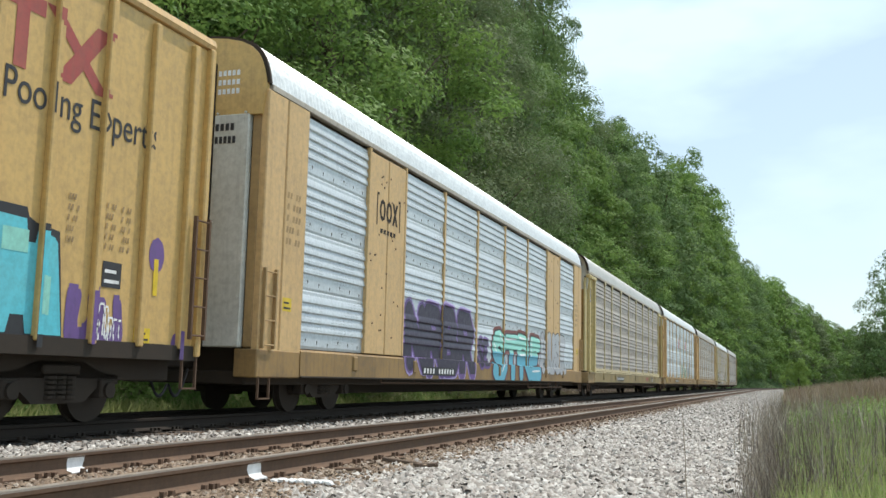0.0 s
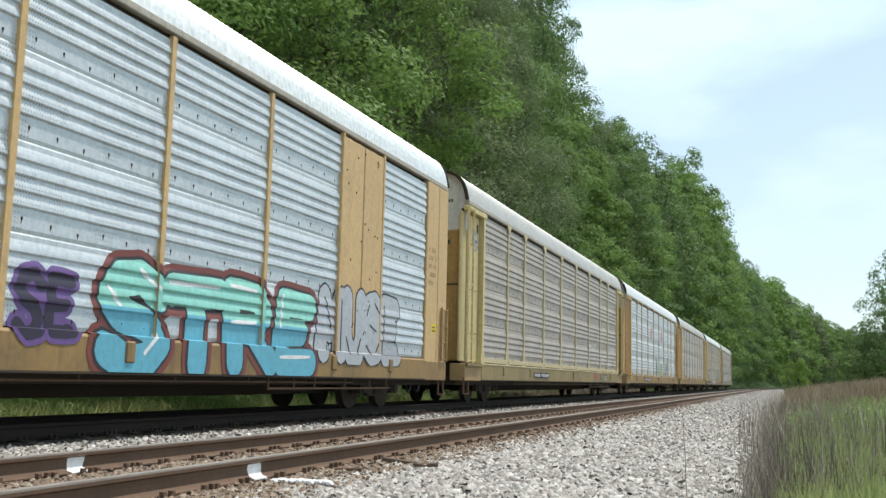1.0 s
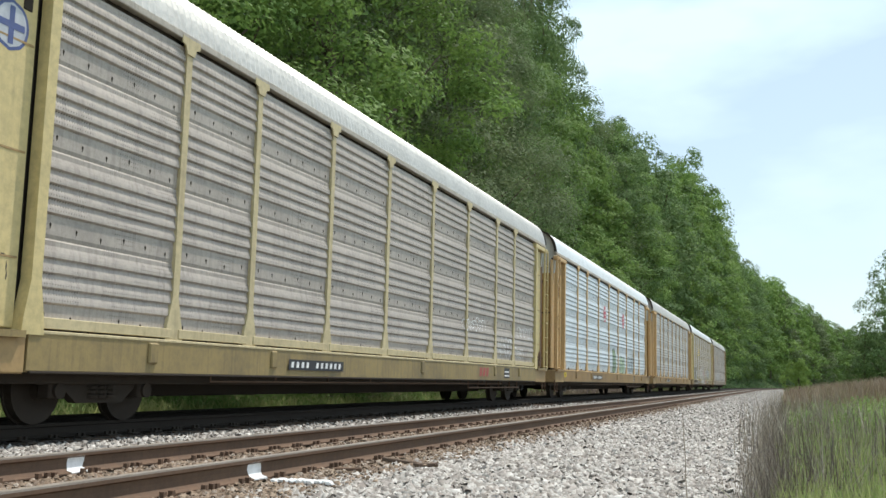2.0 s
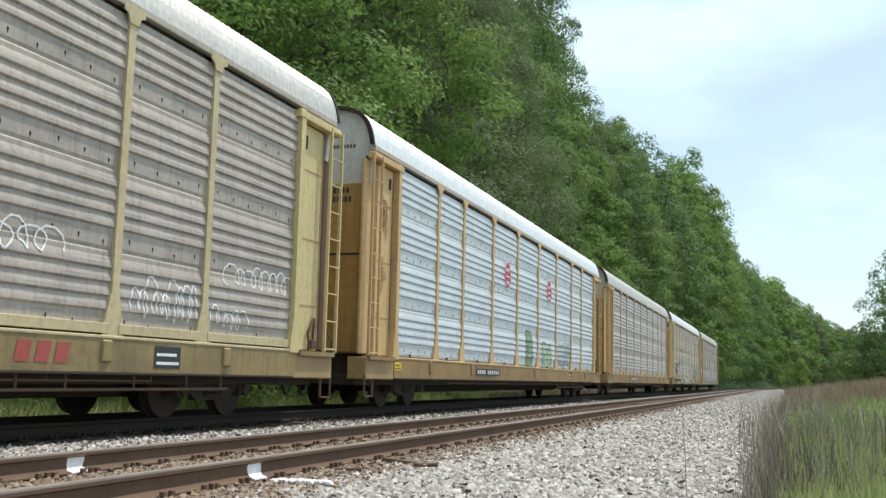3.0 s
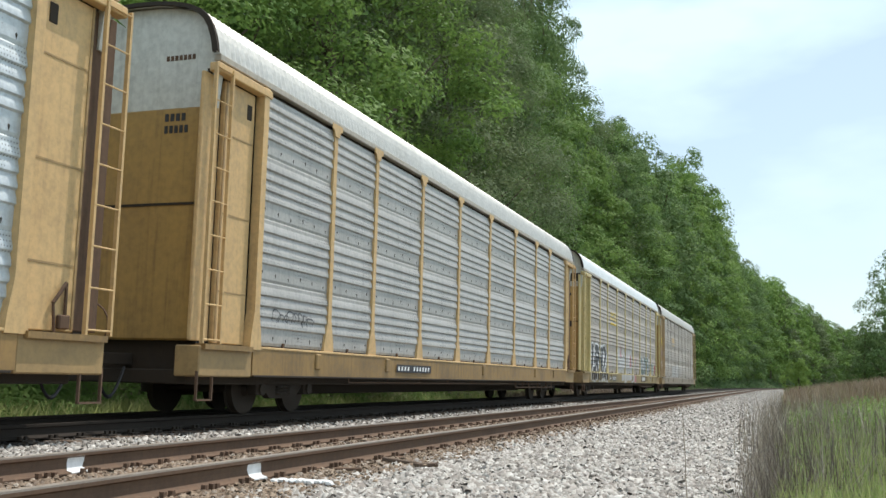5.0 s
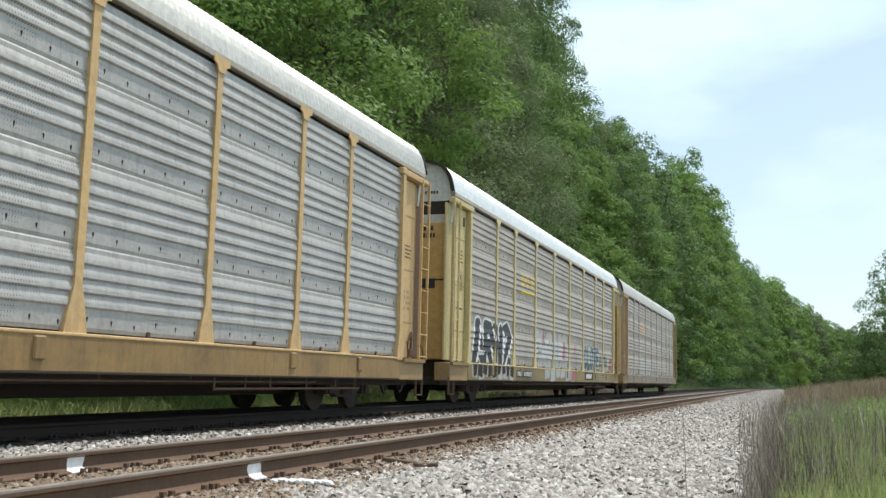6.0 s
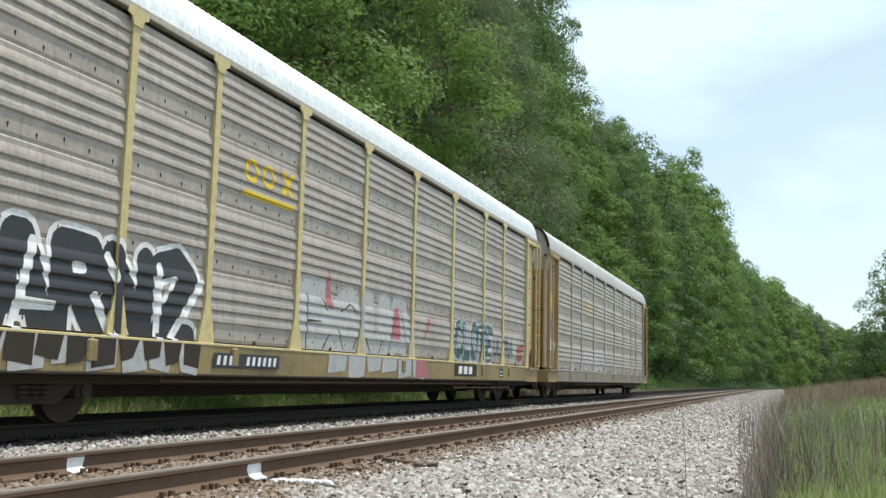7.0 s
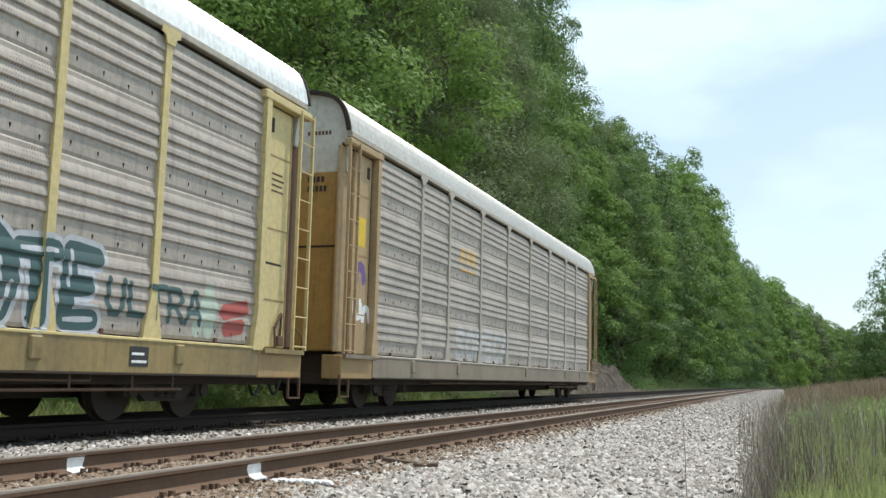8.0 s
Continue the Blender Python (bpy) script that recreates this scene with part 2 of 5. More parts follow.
def bed_material(name, low, middle, high):
    """Bed of fine crushed stone under the loose ballast."""
    m, n, l, p = links_of(name)
    tc = n.new("ShaderNodeTexCoord")
    v = n.new("ShaderNodeTexVoronoi")
    v.inputs["Scale"].default_value = 17.0
    l.new(tc.outputs["Object"], v.inputs["Vector"])
    w = n.new("ShaderNodeSeparateColor")
    l.new(v.outputs["Color"], w.inputs[0])
    c = ramp(n, l, w.outputs[0], [(0, low), (0.5, middle), (1, high)])
    # shade of the gaps between stones, darkened into the colour
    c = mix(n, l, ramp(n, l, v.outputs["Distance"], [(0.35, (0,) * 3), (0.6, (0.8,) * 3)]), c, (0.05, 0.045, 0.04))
    l.new(c, p.inputs["Base Color"])
    p.inputs["Roughness"].default_value = 0.95
    bp = n.new("ShaderNodeBump")
    bp.inputs["Strength"].default_value, bp.inputs["Distance"].default_value = 1.0, 0.04
    bp.invert = True
    l.new(v.outputs["Distance"], bp.inputs["Height"])
    l.new(bp.outputs[0], p.inputs["Normal"])
    return m


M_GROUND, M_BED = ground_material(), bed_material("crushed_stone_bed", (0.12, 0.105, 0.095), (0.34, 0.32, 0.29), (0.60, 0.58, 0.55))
M_BED_DARK = bed_material("dark_stone_bed", (0.025, 0.022, 0.02), (0.06, 0.053, 0.047), (0.11, 0.1, 0.09))


# ---- mesh helpers ----
def mesh_of(name, verts, faces, material, smooth=False):
    me = bpy.data.meshes.new(name)
    me.from_pydata([tuple(v) for v in verts], [], faces)
    me.materials.append(material)
    if smooth:
        me.shade_smooth()
    me.update()
    return me


def quads_mesh(name, verts, n_per_face, material):
    """A mesh of separate faces from an array of corners (faces x corners, 3)."""
    verts = np.asarray(verts, np.float32).reshape(-1, 3)
    nf = len(verts) // n_per_face
    me = bpy.data.meshes.new(name)
    me.vertices.add(len(verts))
    me.vertices.foreach_set("co", verts.ravel())
    me.loops.add(len(verts))
    me.loops.foreach_set("vertex_index", np.arange(len(verts), dtype=np.int32))
    me.polygons.add(nf)
    me.polygons.foreach_set("loop_start", np.arange(0, len(verts), n_per_face, dtype=np.int32))
    me.materials.append(material)
    me.update(calc_edges=True)
    return me


def child(name, me, parent, at=(0, 0, 0), label=""):
    ob = new(name, me)
    ob.parent = parent
    ob.location = at
    if label:
        tagged(ob, label)
    return ob


def box_in(bm, x0, x1, y0, y1, z0, z1, bevel=0.0):
    r = bmesh.ops.create_cube(bm, size=1)
    for v in r["verts"]:
        v.co = Vector(((x0 + x1) / 2 + v.co.x * (x1 - x0), (y0 + y1) / 2 + v.co.y * (y1 - y0), (z0 + z1) / 2 + v.co.z * (z1 - z0)))
    if bevel:
        es = {e for v in r["verts"] for e in v.link_edges}
        bmesh.ops.bevel(bm, geom=list(es), offset=bevel, segments=1, affect='EDGES')


def rod_in(bm, a, b, r, sides=8):
    a, b = Vector(a), Vector(b)
    d = b - a
    m = Matrix.Translation((a + b) / 2) @ d.to_track_quat('Z', 'Y').to_matrix().to_4x4()
    bmesh.ops.create_cone(bm, cap_ends=True, segments=sides, radius1=r, radius2=r, depth=d.length, matrix=m)


def done(bm, name, material):
    me = bpy.data.meshes.new(name)
    bm.to_mesh(me)
    bm.free()
    me.materials.append(material)
    return me


def part(name, bm, material, parent, label=""):
    return child(name, done(bm, name, material), parent, label=label)


def box_part(name, dims, material, parent, label="", bevel=0.012):
    bm = bmesh.new()
    box_in(bm, *dims, bevel=bevel)
    return part(name, bm, material, parent, label)


def prism(name, outline, axis_from, axis_to, material, parent, label="", axis="x"):
    """Extrude an outline: (y, z) along x, or (x, z) along y."""
    k = len(outline)
    at = (lambda p, s: (s, p[0], p[1])) if axis == "x" else (lambda p, s: (p[0], s, p[1]))
    vs = [at(p, axis_from) for p in outline] + [at(p, axis_to) for p in outline]
    fs = [tuple(range(k)), tuple(range(2 * k - 1, k - 1, -1))] + [(i, i + k, (i + 1) % k + k, (i + 1) % k) for i in range(k)]
    me = mesh_of(name, vs, fs, material)
    bm = bmesh.new()
    bm.from_mesh(me)
    bmesh.ops.recalc_face_normals(bm, faces=bm.faces)
    bm.to_mesh(me)
    bm.free()
    return child(name, me, parent, label=label)

# ---- the line, the ground and the wooded hill ----
def bend(y):
    """Sideways swing of the line, which curves away in the distance."""
    if y <= 150:
        return 0.0
    return (y - 150) ** 2 / 2600 if y < 600 else 77.9 + (y - 600) * 0.346


def hill(u, y):
    """Height of the ground at u metres beside the near track's middle line."""
    far = min(1.0, max(0.0, (y - 20) / 160))
    base = -0.5
    if u > -15.0:
        if u > 0.2:
            return base + 0.14 * min(u - 0.2, 9) - 0.06 * math.sin(u * 1.7 + y * 0.4) * min(1, u)
        return base
    d = -15.0 - u
    top = 20 + 16 * far
    rise = top * (1 - math.exp(-d * (0.55 + 0.35 * far) / top))
    return base + rise + 0.25 * math.sin(y * 0.35) * min(1, d * 0.3) + 0.6 * math.sin(y * 0.11 + u * 0.3) * min(1, d * 0.1)


def sheet(name, us, ys, height, material):
    vs = [(u + bend(y), y, height(u, y)) for y in ys for u in us]
    k = len(us)
    fs = [(j * k + i, j * k + i + 1, (j + 1) * k + i + 1, (j + 1) * k + i) for j in range(len(ys) - 1) for i in range(k - 1)]
    return new(name, mesh_of(name, vs, fs, material, True))


GY = [-400, -150, -60] + list(range(-40, 200, 4)) + list(range(200, 620, 10)) + [700, 900, 1400, 2600]
GU = [-2600, -900, -300, -140, -90, -70, -60, -52, -45, -38, -32, -27, -23, -20, -18, -16.5, -15.5, -15, -14, -11, -7, -3, -1.6, -0.6, 0.2, 1, 2, 3, 4.5, 6, 9, 14, 25, 60, 200, 800, 2600]
tagged(sheet("ground", GU, GY, hill, M_GROUND), "rough earth bank and verge with thin grass", "ground", kind="structure")


def bed_height(u, y):
    if u > -2.6:
        return -0.235 - (u + 2.6) * 0.11
    if u < -12.2:
        return -0.235 - (-12.2 - u) * 0.25
    mid = math.exp(-((u + 7.2) / 0.8) ** 2) * 0.07
    return -0.235 - mid


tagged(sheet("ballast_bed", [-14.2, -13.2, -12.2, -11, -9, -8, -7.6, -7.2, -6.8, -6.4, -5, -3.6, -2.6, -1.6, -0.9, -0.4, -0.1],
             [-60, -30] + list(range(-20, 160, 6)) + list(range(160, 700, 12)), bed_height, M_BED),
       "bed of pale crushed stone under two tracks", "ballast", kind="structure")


# a much darker strip of bed along the far track
tagged(sheet("ballast_bed", [-11.2, -10.2, -9.5, -8.8, -8.25], [-60, -20] + list(range(0, 160, 8)) + list(range(160, 700, 12)), lambda u, y: -0.228, M_BED_DARK),
       "dark strip of ballast bed under the train", "ballast", kind="structure")


def stones(name, count, area, sizes, material, label, seed, lift=0.0, edge=0.0):
    """Loose angular stones strewn over the bed; density falls with distance."""
    rng = np.random.default_rng(seed)
    u0, u1, y0, y1 = area
    y = 1 / (1 / y1 + (1 / y0 - 1 / y1) * rng.random(count))
    u = u0 + (u1 - u0) * rng.random(count)
    if edge:
        keep = rng.random(count) > np.clip((u - (u1 - edge)) / edge, 0, 1) ** 1.5
        y, u = y[keep], u[keep]
    k = len(y)
    s = (sizes[0] + (sizes[1] - sizes[0]) * rng.random(k) ** 1.6)[:, None, None]
    base = np.array([[1, 0, -.3], [.3, .95, -.35], [-.8, .6, -.3], [-.8, -.6, -.35], [.3, -.95, -.3], [.38, .12, .62], [-.42, -.1, .5]])
    v = base[None] * (0.6 + 0.8 * rng.random((k, 7, 3))) * s * 0.5
    v[:, 5:, :2] += s * 0.16 * rng.normal(size=(k, 2, 2))
    a, b, c = rng.random(k) * 6.283, rng.normal(size=k) * 0.45, rng.normal(size=k) * 0.45
    q = np.stack([np.cos(a / 2), b / 2, c / 2, np.sin(a / 2)], 1)
    q /= np.linalg.norm(q, axis=1)[:, None]
    w, x, yy, z = q.T
    R = np.stack([1 - 2 * (yy * yy + z * z), 2 * (x * yy - z * w), 2 * (x * z + yy * w), 2 * (x * yy + z * w), 1 - 2 * (x * x + z * z), 2 * (yy * z - x * w),
                  2 * (x * z - yy * w), 2 * (yy * z + x * w), 1 - 2 * (x * x + yy * yy)], 1).reshape(k, 3, 3)
    v = np.einsum('nij,nkj->nki', R, v)
    h = np.array([bed_height(a, b) for a, b in zip(u, y)])
    b = np.array([bend(t) for t in y])
    v += np.stack([u + b, y, h + lift + 0.03 * rng.random(k)], 1)[:, None]
    tri = np.array([[0, 1, 5], [4, 0, 5], [1, 2, 6], [2, 3, 6], [3, 4, 6], [1, 6, 5], [4, 5, 6]])
    faces = (tri[None] + (np.arange(k) * 7)[:, None, None]).reshape(-1, 3).astype(np.int32)
    me = bpy.data.meshes.new(name)
    me.vertices.add(k * 7)
    me.vertices.foreach_set("co", v.astype(np.float32).ravel())
    me.loops.add(faces.size)
    me.loops.foreach_set("vertex_index", faces.ravel())
    me.polygons.add(len(faces))
    me.polygons.foreach_set("loop_start", np.arange(0, faces.size, 3, dtype=np.int32))
    me.materials.append(material)
    me.update(calc_edges=True)
    return tagged(new(name, me), label, "ballast", kind="stuff")


stones("ballast_stone", 42000, (-3.75, -0.35, 6.0, 75), (0.045, 0.115), M_STONE, "loose pale grey and white crushed stone ballast", 3, edge=0.9)
stones("ballast_stone", 16000, (-8.3, -6.0, 5.5, 75), (0.04, 0.1), M_STONE, "loose pale crushed stone ballast between the tracks", 4, 0.01)
stones("ballast_stone", 8000, (-4.05, -3.25, 5.5, 70), (0.025, 0.065), M_STONE_RUST, "rust-stained ballast stone beside the rail", 5, 0.03, edge=0.9)
stones("ballast_stone", 11000, (-5.55, -4.2, 5.5, 70), (0.03, 0.07), M_STONE_RUST, "rust-stained ballast stone between the rails", 6, 0.028)
stones("ballast_stone", 14000, (-11.4, -8.15, 8, 90), (0.035, 0.08), M_STONE_DARK, "dark ballast stone under the train", 7)


# Rails, ties and fastenings
def rail_profile(s=1.0):
    half = [(0.0365, 0.0), (0.0375, -0.012), (0.0365, -0.036), (0.012, -0.05), (0.0085, -0.09), (0.0095, -0.13), (0.03, -0.152), (0.072, -0.165), (0.072, -0.176)]
    return half + [(-x, z) for x, z in reversed(half)]


def rail_mesh(x, web, head):
    prof = rail_profile()
    ys = [-40] + list(range(-20, 150, 17)) + list(range(150, 640, 10))
    k = len(prof)
    vs = [(x + bend(y) + px, y, pz) for y in ys for px, pz in prof]
    fs = [(j * k + i, j * k + (i + 1) % k, (j + 1) * k + (i + 1) % k, (j + 1) * k + i) for j in range(len(ys) - 1) for i in range(k)]
    me = mesh_of("rail", vs, fs, web)
    me.materials.append(head)
    for p in me.polygons:
        if p.index % k in (0, k - 2, k - 1):
            p.material_index = 1
    return me


def track(middle, label, ties, web, head, iron):
    t = tagged(new("railway_track"), label, "railway track", kind="structure")
    for s in (-0.755, 0.755):
        child("rail", rail_mesh(middle + s, web, head), t, label="rust-brown steel rail with a worn bright head")
    bm = bmesh.new()
    box_in(bm, -1.3, 1.3, -0.115, 0.115, -0.36, -0.196, 0.012)
    tie = done(bm, "tie", M_TIE)
    bm = bmesh.new()
    box_in(bm, -0.18, 0.18, -0.095, 0.095, -0.195, -0.178, 0.004)
    for a in (-0.095, 0.095):
        for b in (-0.05, 0.05):
            box_in(bm, a - 0.018, a + 0.018, b - 0.018, b + 0.018, -0.18, -0.135)
    plate = done(bm, "tie_plate", iron)
    bm = bmesh.new()
    box_in(bm, -0.085, 0.085, -0.02, 0.02, -0.195, -0.158, 0.004)
    box_in(bm, 0.06, 0.1, -0.022, 0.022, -0.19, -0.14, 0.004)
    anchor = done(bm, "rail_anchor", iron)
    rng = random.Random(int(middle * 10))
    for i in range(ties):
        y = 3.2 + i * 0.53 + rng.uniform(-0.03, 0.03)
        child("tie", tie, t, (middle + rng.uniform(-0.04, 0.04), y, rng.uniform(-0.012, 0.004)))
        if i < 70:
            for s in (-0.755, 0.755):
                child("tie_plate", plate, t, (middle + s, y, 0))
                if rng.random() < 0.55:
                    child("rail_anchor", anchor, t, (middle + s, y + 0.15 + rng.uniform(-0.02, 0.02), 0))
    return t


NEAR_TRACK, FAR_TRACK = -4.88, -9.53
track(NEAR_TRACK, "near railway track with rusty rails on wooden ties", 110, M_RAIL, M_HEAD, M_RUSTY)
# the far track gets near-black rails, heads and fastenings
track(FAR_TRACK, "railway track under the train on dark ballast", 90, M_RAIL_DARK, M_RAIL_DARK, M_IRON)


def paint_splash(x, y, label):
    """White spray paint on a rail's web and foot and on the stones beside it."""
    prof = [p for p in rail_profile() if p[0] > 0][2:]
    rng = random.Random(int(y * 10))
    vs, fs = [], []
    n = 7
    for j in range(n + 1):
        for px, pz in prof:
            vs.append((x + px + 0.003, y + 0.21 * j / n - 0.105 + rng.uniform(-0.012, 0.012), pz + 0.003))
    k = len(prof)
    fs = [(j * k + i, j * k + i + 1, (j + 1) * k + i + 1, (j + 1) * k + i) for j in range(n) for i in range(k - 1)]
    ob = tagged(new("paint_mark", mesh_of("paint_mark", vs, fs, M_WHITE)), label, "paint mark")
    return ob


paint_splash(-5.635, 6.83, "white spray paint mark on the rusty rail")
paint_splash(-4.125, 7.17, "white spray paint mark on the rusty rail")
bm = bmesh.new()
rng = random.Random(5)
for i in range(46):
    r = bmesh.ops.create_icosphere(bm, subdivisions=1, radius=rng.uniform(0.02, 0.04))
    f = i / 46
    o = Vector((-3.87 + 0.44 * f + rng.gauss(0, 0.025), 7.13 + 0.08 * f + rng.gauss(0, 0.03), -0.165))
    for v in r["verts"]:
        v.co = Vector((v.co.x * rng.uniform(.8, 1.3), v.co.y, v.co.z * 0.6)) + o
tagged(new("painted_stone", done(bm, "painted_stone", M_WHITE)), "ballast stones splashed with white paint", "ballast", kind="stuff")


# weathered splinters of tie wood lying in the ballast beside the rail
for x, y, length, turn, wood in ((-3.62, 9.35, 0.5, 14, M_TIE), (-3.35, 9.2, 0.28, 60, M_TIE), (-3.78, 8.3, 0.24, 12, M_RUSTY)):
    bm = bmesh.new()
    box_in(bm, -length / 2, length / 2, -0.035, 0.035, -0.02, 0.02, 0.008)
    for v in bm.verts:
        v.co.y *= 1.0 - 0.9 * max(0.0, v.co.x / length)
        v.co.z += 0.012 * math.sin(v.co.x * 19)
    splinter = tagged(new("wood_splinter", done(bm, "wood_splinter", wood)), "weathered brown splinter of wood lying on ballast", "wood piece", "wood pieces by the rail")
    splinter.matrix_basis = pose(x, y, bed_height(x, y) + 0.062, 3, 4, turn)


# ---- trees ----
def leaf_quads(centres, outward, size, rng, spread=0.42):
    """Small pointed leaf sprays facing roughly outward."""
    k = len(centres)
    nrm = outward + spread * rng.normal(size=(k, 3)) + np.array([0, 0, 0.45])
    nrm /= np.linalg.norm(nrm, axis=1)[:, None]
    t = np.cross(nrm, rng.normal(size=(k, 3)))
    t /= np.linalg.norm(t, axis=1)[:, None]
    t[:, 2] -= 0.25
    b = np.cross(nrm, t)
    s = (size * (0.6 + 0.8 * rng.random(k)))[:, None]
    return np.stack([centres - t * s * 0.5 - b * s * 0.2, centres + t * s * 0.65, centres - t * s * 0.3 + b * s * 0.42], 1)


def crown_mesh(name, seed, height, radius, low, lobes, leaves, size, material, droop=0.0, airy=0.0):
    """Foliage in rounded lobes, each a heap of smaller tufts with its underside left thin."""
    rng = np.random.default_rng(seed)
    out, tops = [], []
    for i in range(lobes):
        g = ((i + 0.5) / lobes) ** 0.9
        z = low + (height * 0.95 - low) * g
        wide = radius * (0.62 + 0.38 * math.sin(min(1, g * 1.2 + 0.12) * math.pi)) * (1.0 if g < 0.72 else 1.0 - (g - 0.72) * 2.3)
        a = i * 2.399 + rng.normal() * 0.45
        d = wide * (0.76 + 0.34 * rng.random())
        r = radius * (0.32 + 0.2 * rng.random()) * (1.0 - 0.25 * airy)
        tops.append((math.cos(a) * d, math.sin(a) * d, z, r))
    per = leaves / (lobes * 9)
    for x, y, z, r in tops:
        away = np.array([x, y, 0]) / max(0.4, math.hypot(x, y))
        for j in range(9):
            e = rng.normal(size=3) * 0.8 + away * 0.8 + np.array([0, 0, 0.6])
            e /= np.linalg.norm(e)
            q = r * (0.34 + 0.24 * rng.random())
            mid = np.array([x, y, z]) + e * (r - q * 0.4) * np.array([1, 1, 0.72])
            k = int(per * (0.7 + 0.6 * rng.random()))
            d = rng.normal(size=(k, 3))
            d[:, 2] = np.where(rng.random(k) < 0.82, np.abs(d[:, 2]), d[:, 2])
            d /= np.linalg.norm(d, axis=1)[:, None]
            c = mid + d * (q * (0.72 + 0.42 * rng.random(k) ** 1.5))[:, None] * np.array([1, 1, 0.7])
            c[:, 2] -= droop * rng.random(k) ** 2 * q
            out.append(leaf_quads(c, d * 0.8 + e * 0.5, size, rng, 0.3))
    # sparse larger sprays inside, round the limbs
    k = int(leaves * 0.2 * (1 - 0.7 * airy))
    g = rng.random(k)
    a = rng.random(k) * math.tau
    rad = radius * 0.62 * np.sqrt(rng.random(k)) * np.where(g < 0.7, 1.0, np.clip(1.0 - (g - 0.7) * 2.6, 0.1, 1))
    c = np.stack([np.cos(a) * rad, np.sin(a) * rad, low + (height * 0.93 - low) * g], 1)
    out.append(leaf_quads(c, rng.normal(size=(k, 3)) * 0.6, size * 1.5, rng))
    return quads_mesh(name, np.concatenate(out), 3, material), tops


def trunk_mesh(name, height, tops, r0, seed):
    rng = random.Random(seed)
    bm = bmesh.new()

    def limb(a, b, ra, rb, sides):
        a, b = Vector(a), Vector(b)
        d = b - a
        bmesh.ops.create_cone(bm, cap_ends=True, segments=sides, radius1=ra, radius2=rb, depth=d.length,
                              matrix=Matrix.Translation((a + b) / 2) @ d.to_track_quat('Z', 'Y').to_matrix().to_4x4())
    pts = [Vector((rng.uniform(-.25, .25) * i, rng.uniform(-.25, .25) * i, height * 0.9 * i / 5 - 0.6)) for i in range(6)]
    for i in range(5):
        limb(pts[i], pts[i + 1], r0 * (1 - i * 0.17), r0 * (1 - (i + 1) * 0.17), 7)
    for x, y, z, r in tops[::2]:
        k = max(1, min(4, int((z - 1.5) / (height * 0.9) * 5)))
        limb(pts[k] - Vector((0, 0, 0.5)), (x, y, z), r0 * 0.3, r0 * 0.07, 5)
    return done(bm, name, M_BARK)


KINDS = {}


def tree_kind(key, seed, height, radius, low, lobes, leaves, size, material, label, airy=0.0):
    crown, tops = crown_mesh("crown", seed, height, radius, low, lobes, leaves, size, material, 0.5, airy)
    KINDS[key] = (crown, trunk_mesh("trunk", height, tops, 0.22 + height * 0.008, seed), height, label)


for tag, many, leaf in (("near", 40000, 0.15), ("semi", 16000, 0.25)):
    tree_kind(tag + "_a", 1, 30, 5.2, 0.8, 30, many, leaf, M_LEAF, "tall broadleaf tree in full dark green leaf")
    tree_kind(tag + "_b", 2, 28, 5.6, 0.8, 28, many, leaf * 1.1, M_LEAF_FRESH, "broadleaf tree with fresh bright green leaves")
    tree_kind(tag + "_c", 3, 28, 5.6, 0.5, 44, many, leaf * 0.85, M_LEAF_GREY, "dense dull green tree with small leaves")
    tree_kind(tag + "_d", 4, 33, 5.0, 0.8, 32, many, leaf, M_LEAF, "slender tall tree in dark green leaf")
tree_kind("mid_a", 5, 33, 5.6, 0.8, 32, 8400, 0.38, M_LEAF, "tall dark green tree on the wooded hillside")
tree_kind("mid_b", 6, 31, 5.8, 0.8, 30, 8400, 0.38, M_LEAF_FRESH, "bright green tree on the wooded hillside")
tree_kind("mid_c", 7, 36, 5.4, 0.8, 34, 8400, 0.38, M_LEAF, "tall green tree on the wooded hillside")
tree_kind("mid_d", 17, 36, 6.4, 9.0, 28, 9000, 0.34, M_LEAF_FRESH, "open-crowned tree standing above the wood", 0.35)
tree_kind("verge", 18, 15, 4.2, 0.8, 26, 8000, 0.22, M_LEAF, "leafy green tree beyond the grassy verge", 0.15)
# far trees take paler leaves, haze put into their colour
tree_kind("far_a", 8, 28, 6.4, 0.5, 28, 3800, 0.66, M_LEAF_FRESH, "distant green tree on the wooded ridge")
tree_kind("far_b", 9, 28, 6.8, 0.5, 28, 3800, 0.66, M_LEAF_GREY, "distant dull green tree on the wooded ridge")
tree_kind("bush", 10, 3.2, 1.5, 0.2, 12, 3500, 0.14, M_WEED, "small bright green bush at the trackside")


def plant(key, u, y, scale, turn, label="", group="trees of the wooded hillside", sink=0.25, category="tree"):
    crown, trunk, height, text = KINDS[key]
    name = "bush" if key == "bush" else "tree"
    t = tagged(new(name), label or text, category, group)
    t.matrix_basis = pose(u + bend(y), y, hill(u, y) - sink, 0, 0, turn) @ Matrix.Diagonal((scale[0], scale[0], scale[1], 1))
    child("trunk", trunk, t)
    child("crown", crown, t)
    return t


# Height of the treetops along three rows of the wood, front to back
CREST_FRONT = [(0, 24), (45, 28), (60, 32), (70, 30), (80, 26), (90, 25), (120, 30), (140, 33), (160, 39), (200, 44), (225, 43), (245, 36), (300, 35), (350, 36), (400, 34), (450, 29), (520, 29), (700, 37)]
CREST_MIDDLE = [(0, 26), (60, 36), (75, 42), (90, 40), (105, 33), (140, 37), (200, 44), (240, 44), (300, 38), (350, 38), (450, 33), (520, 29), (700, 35)]
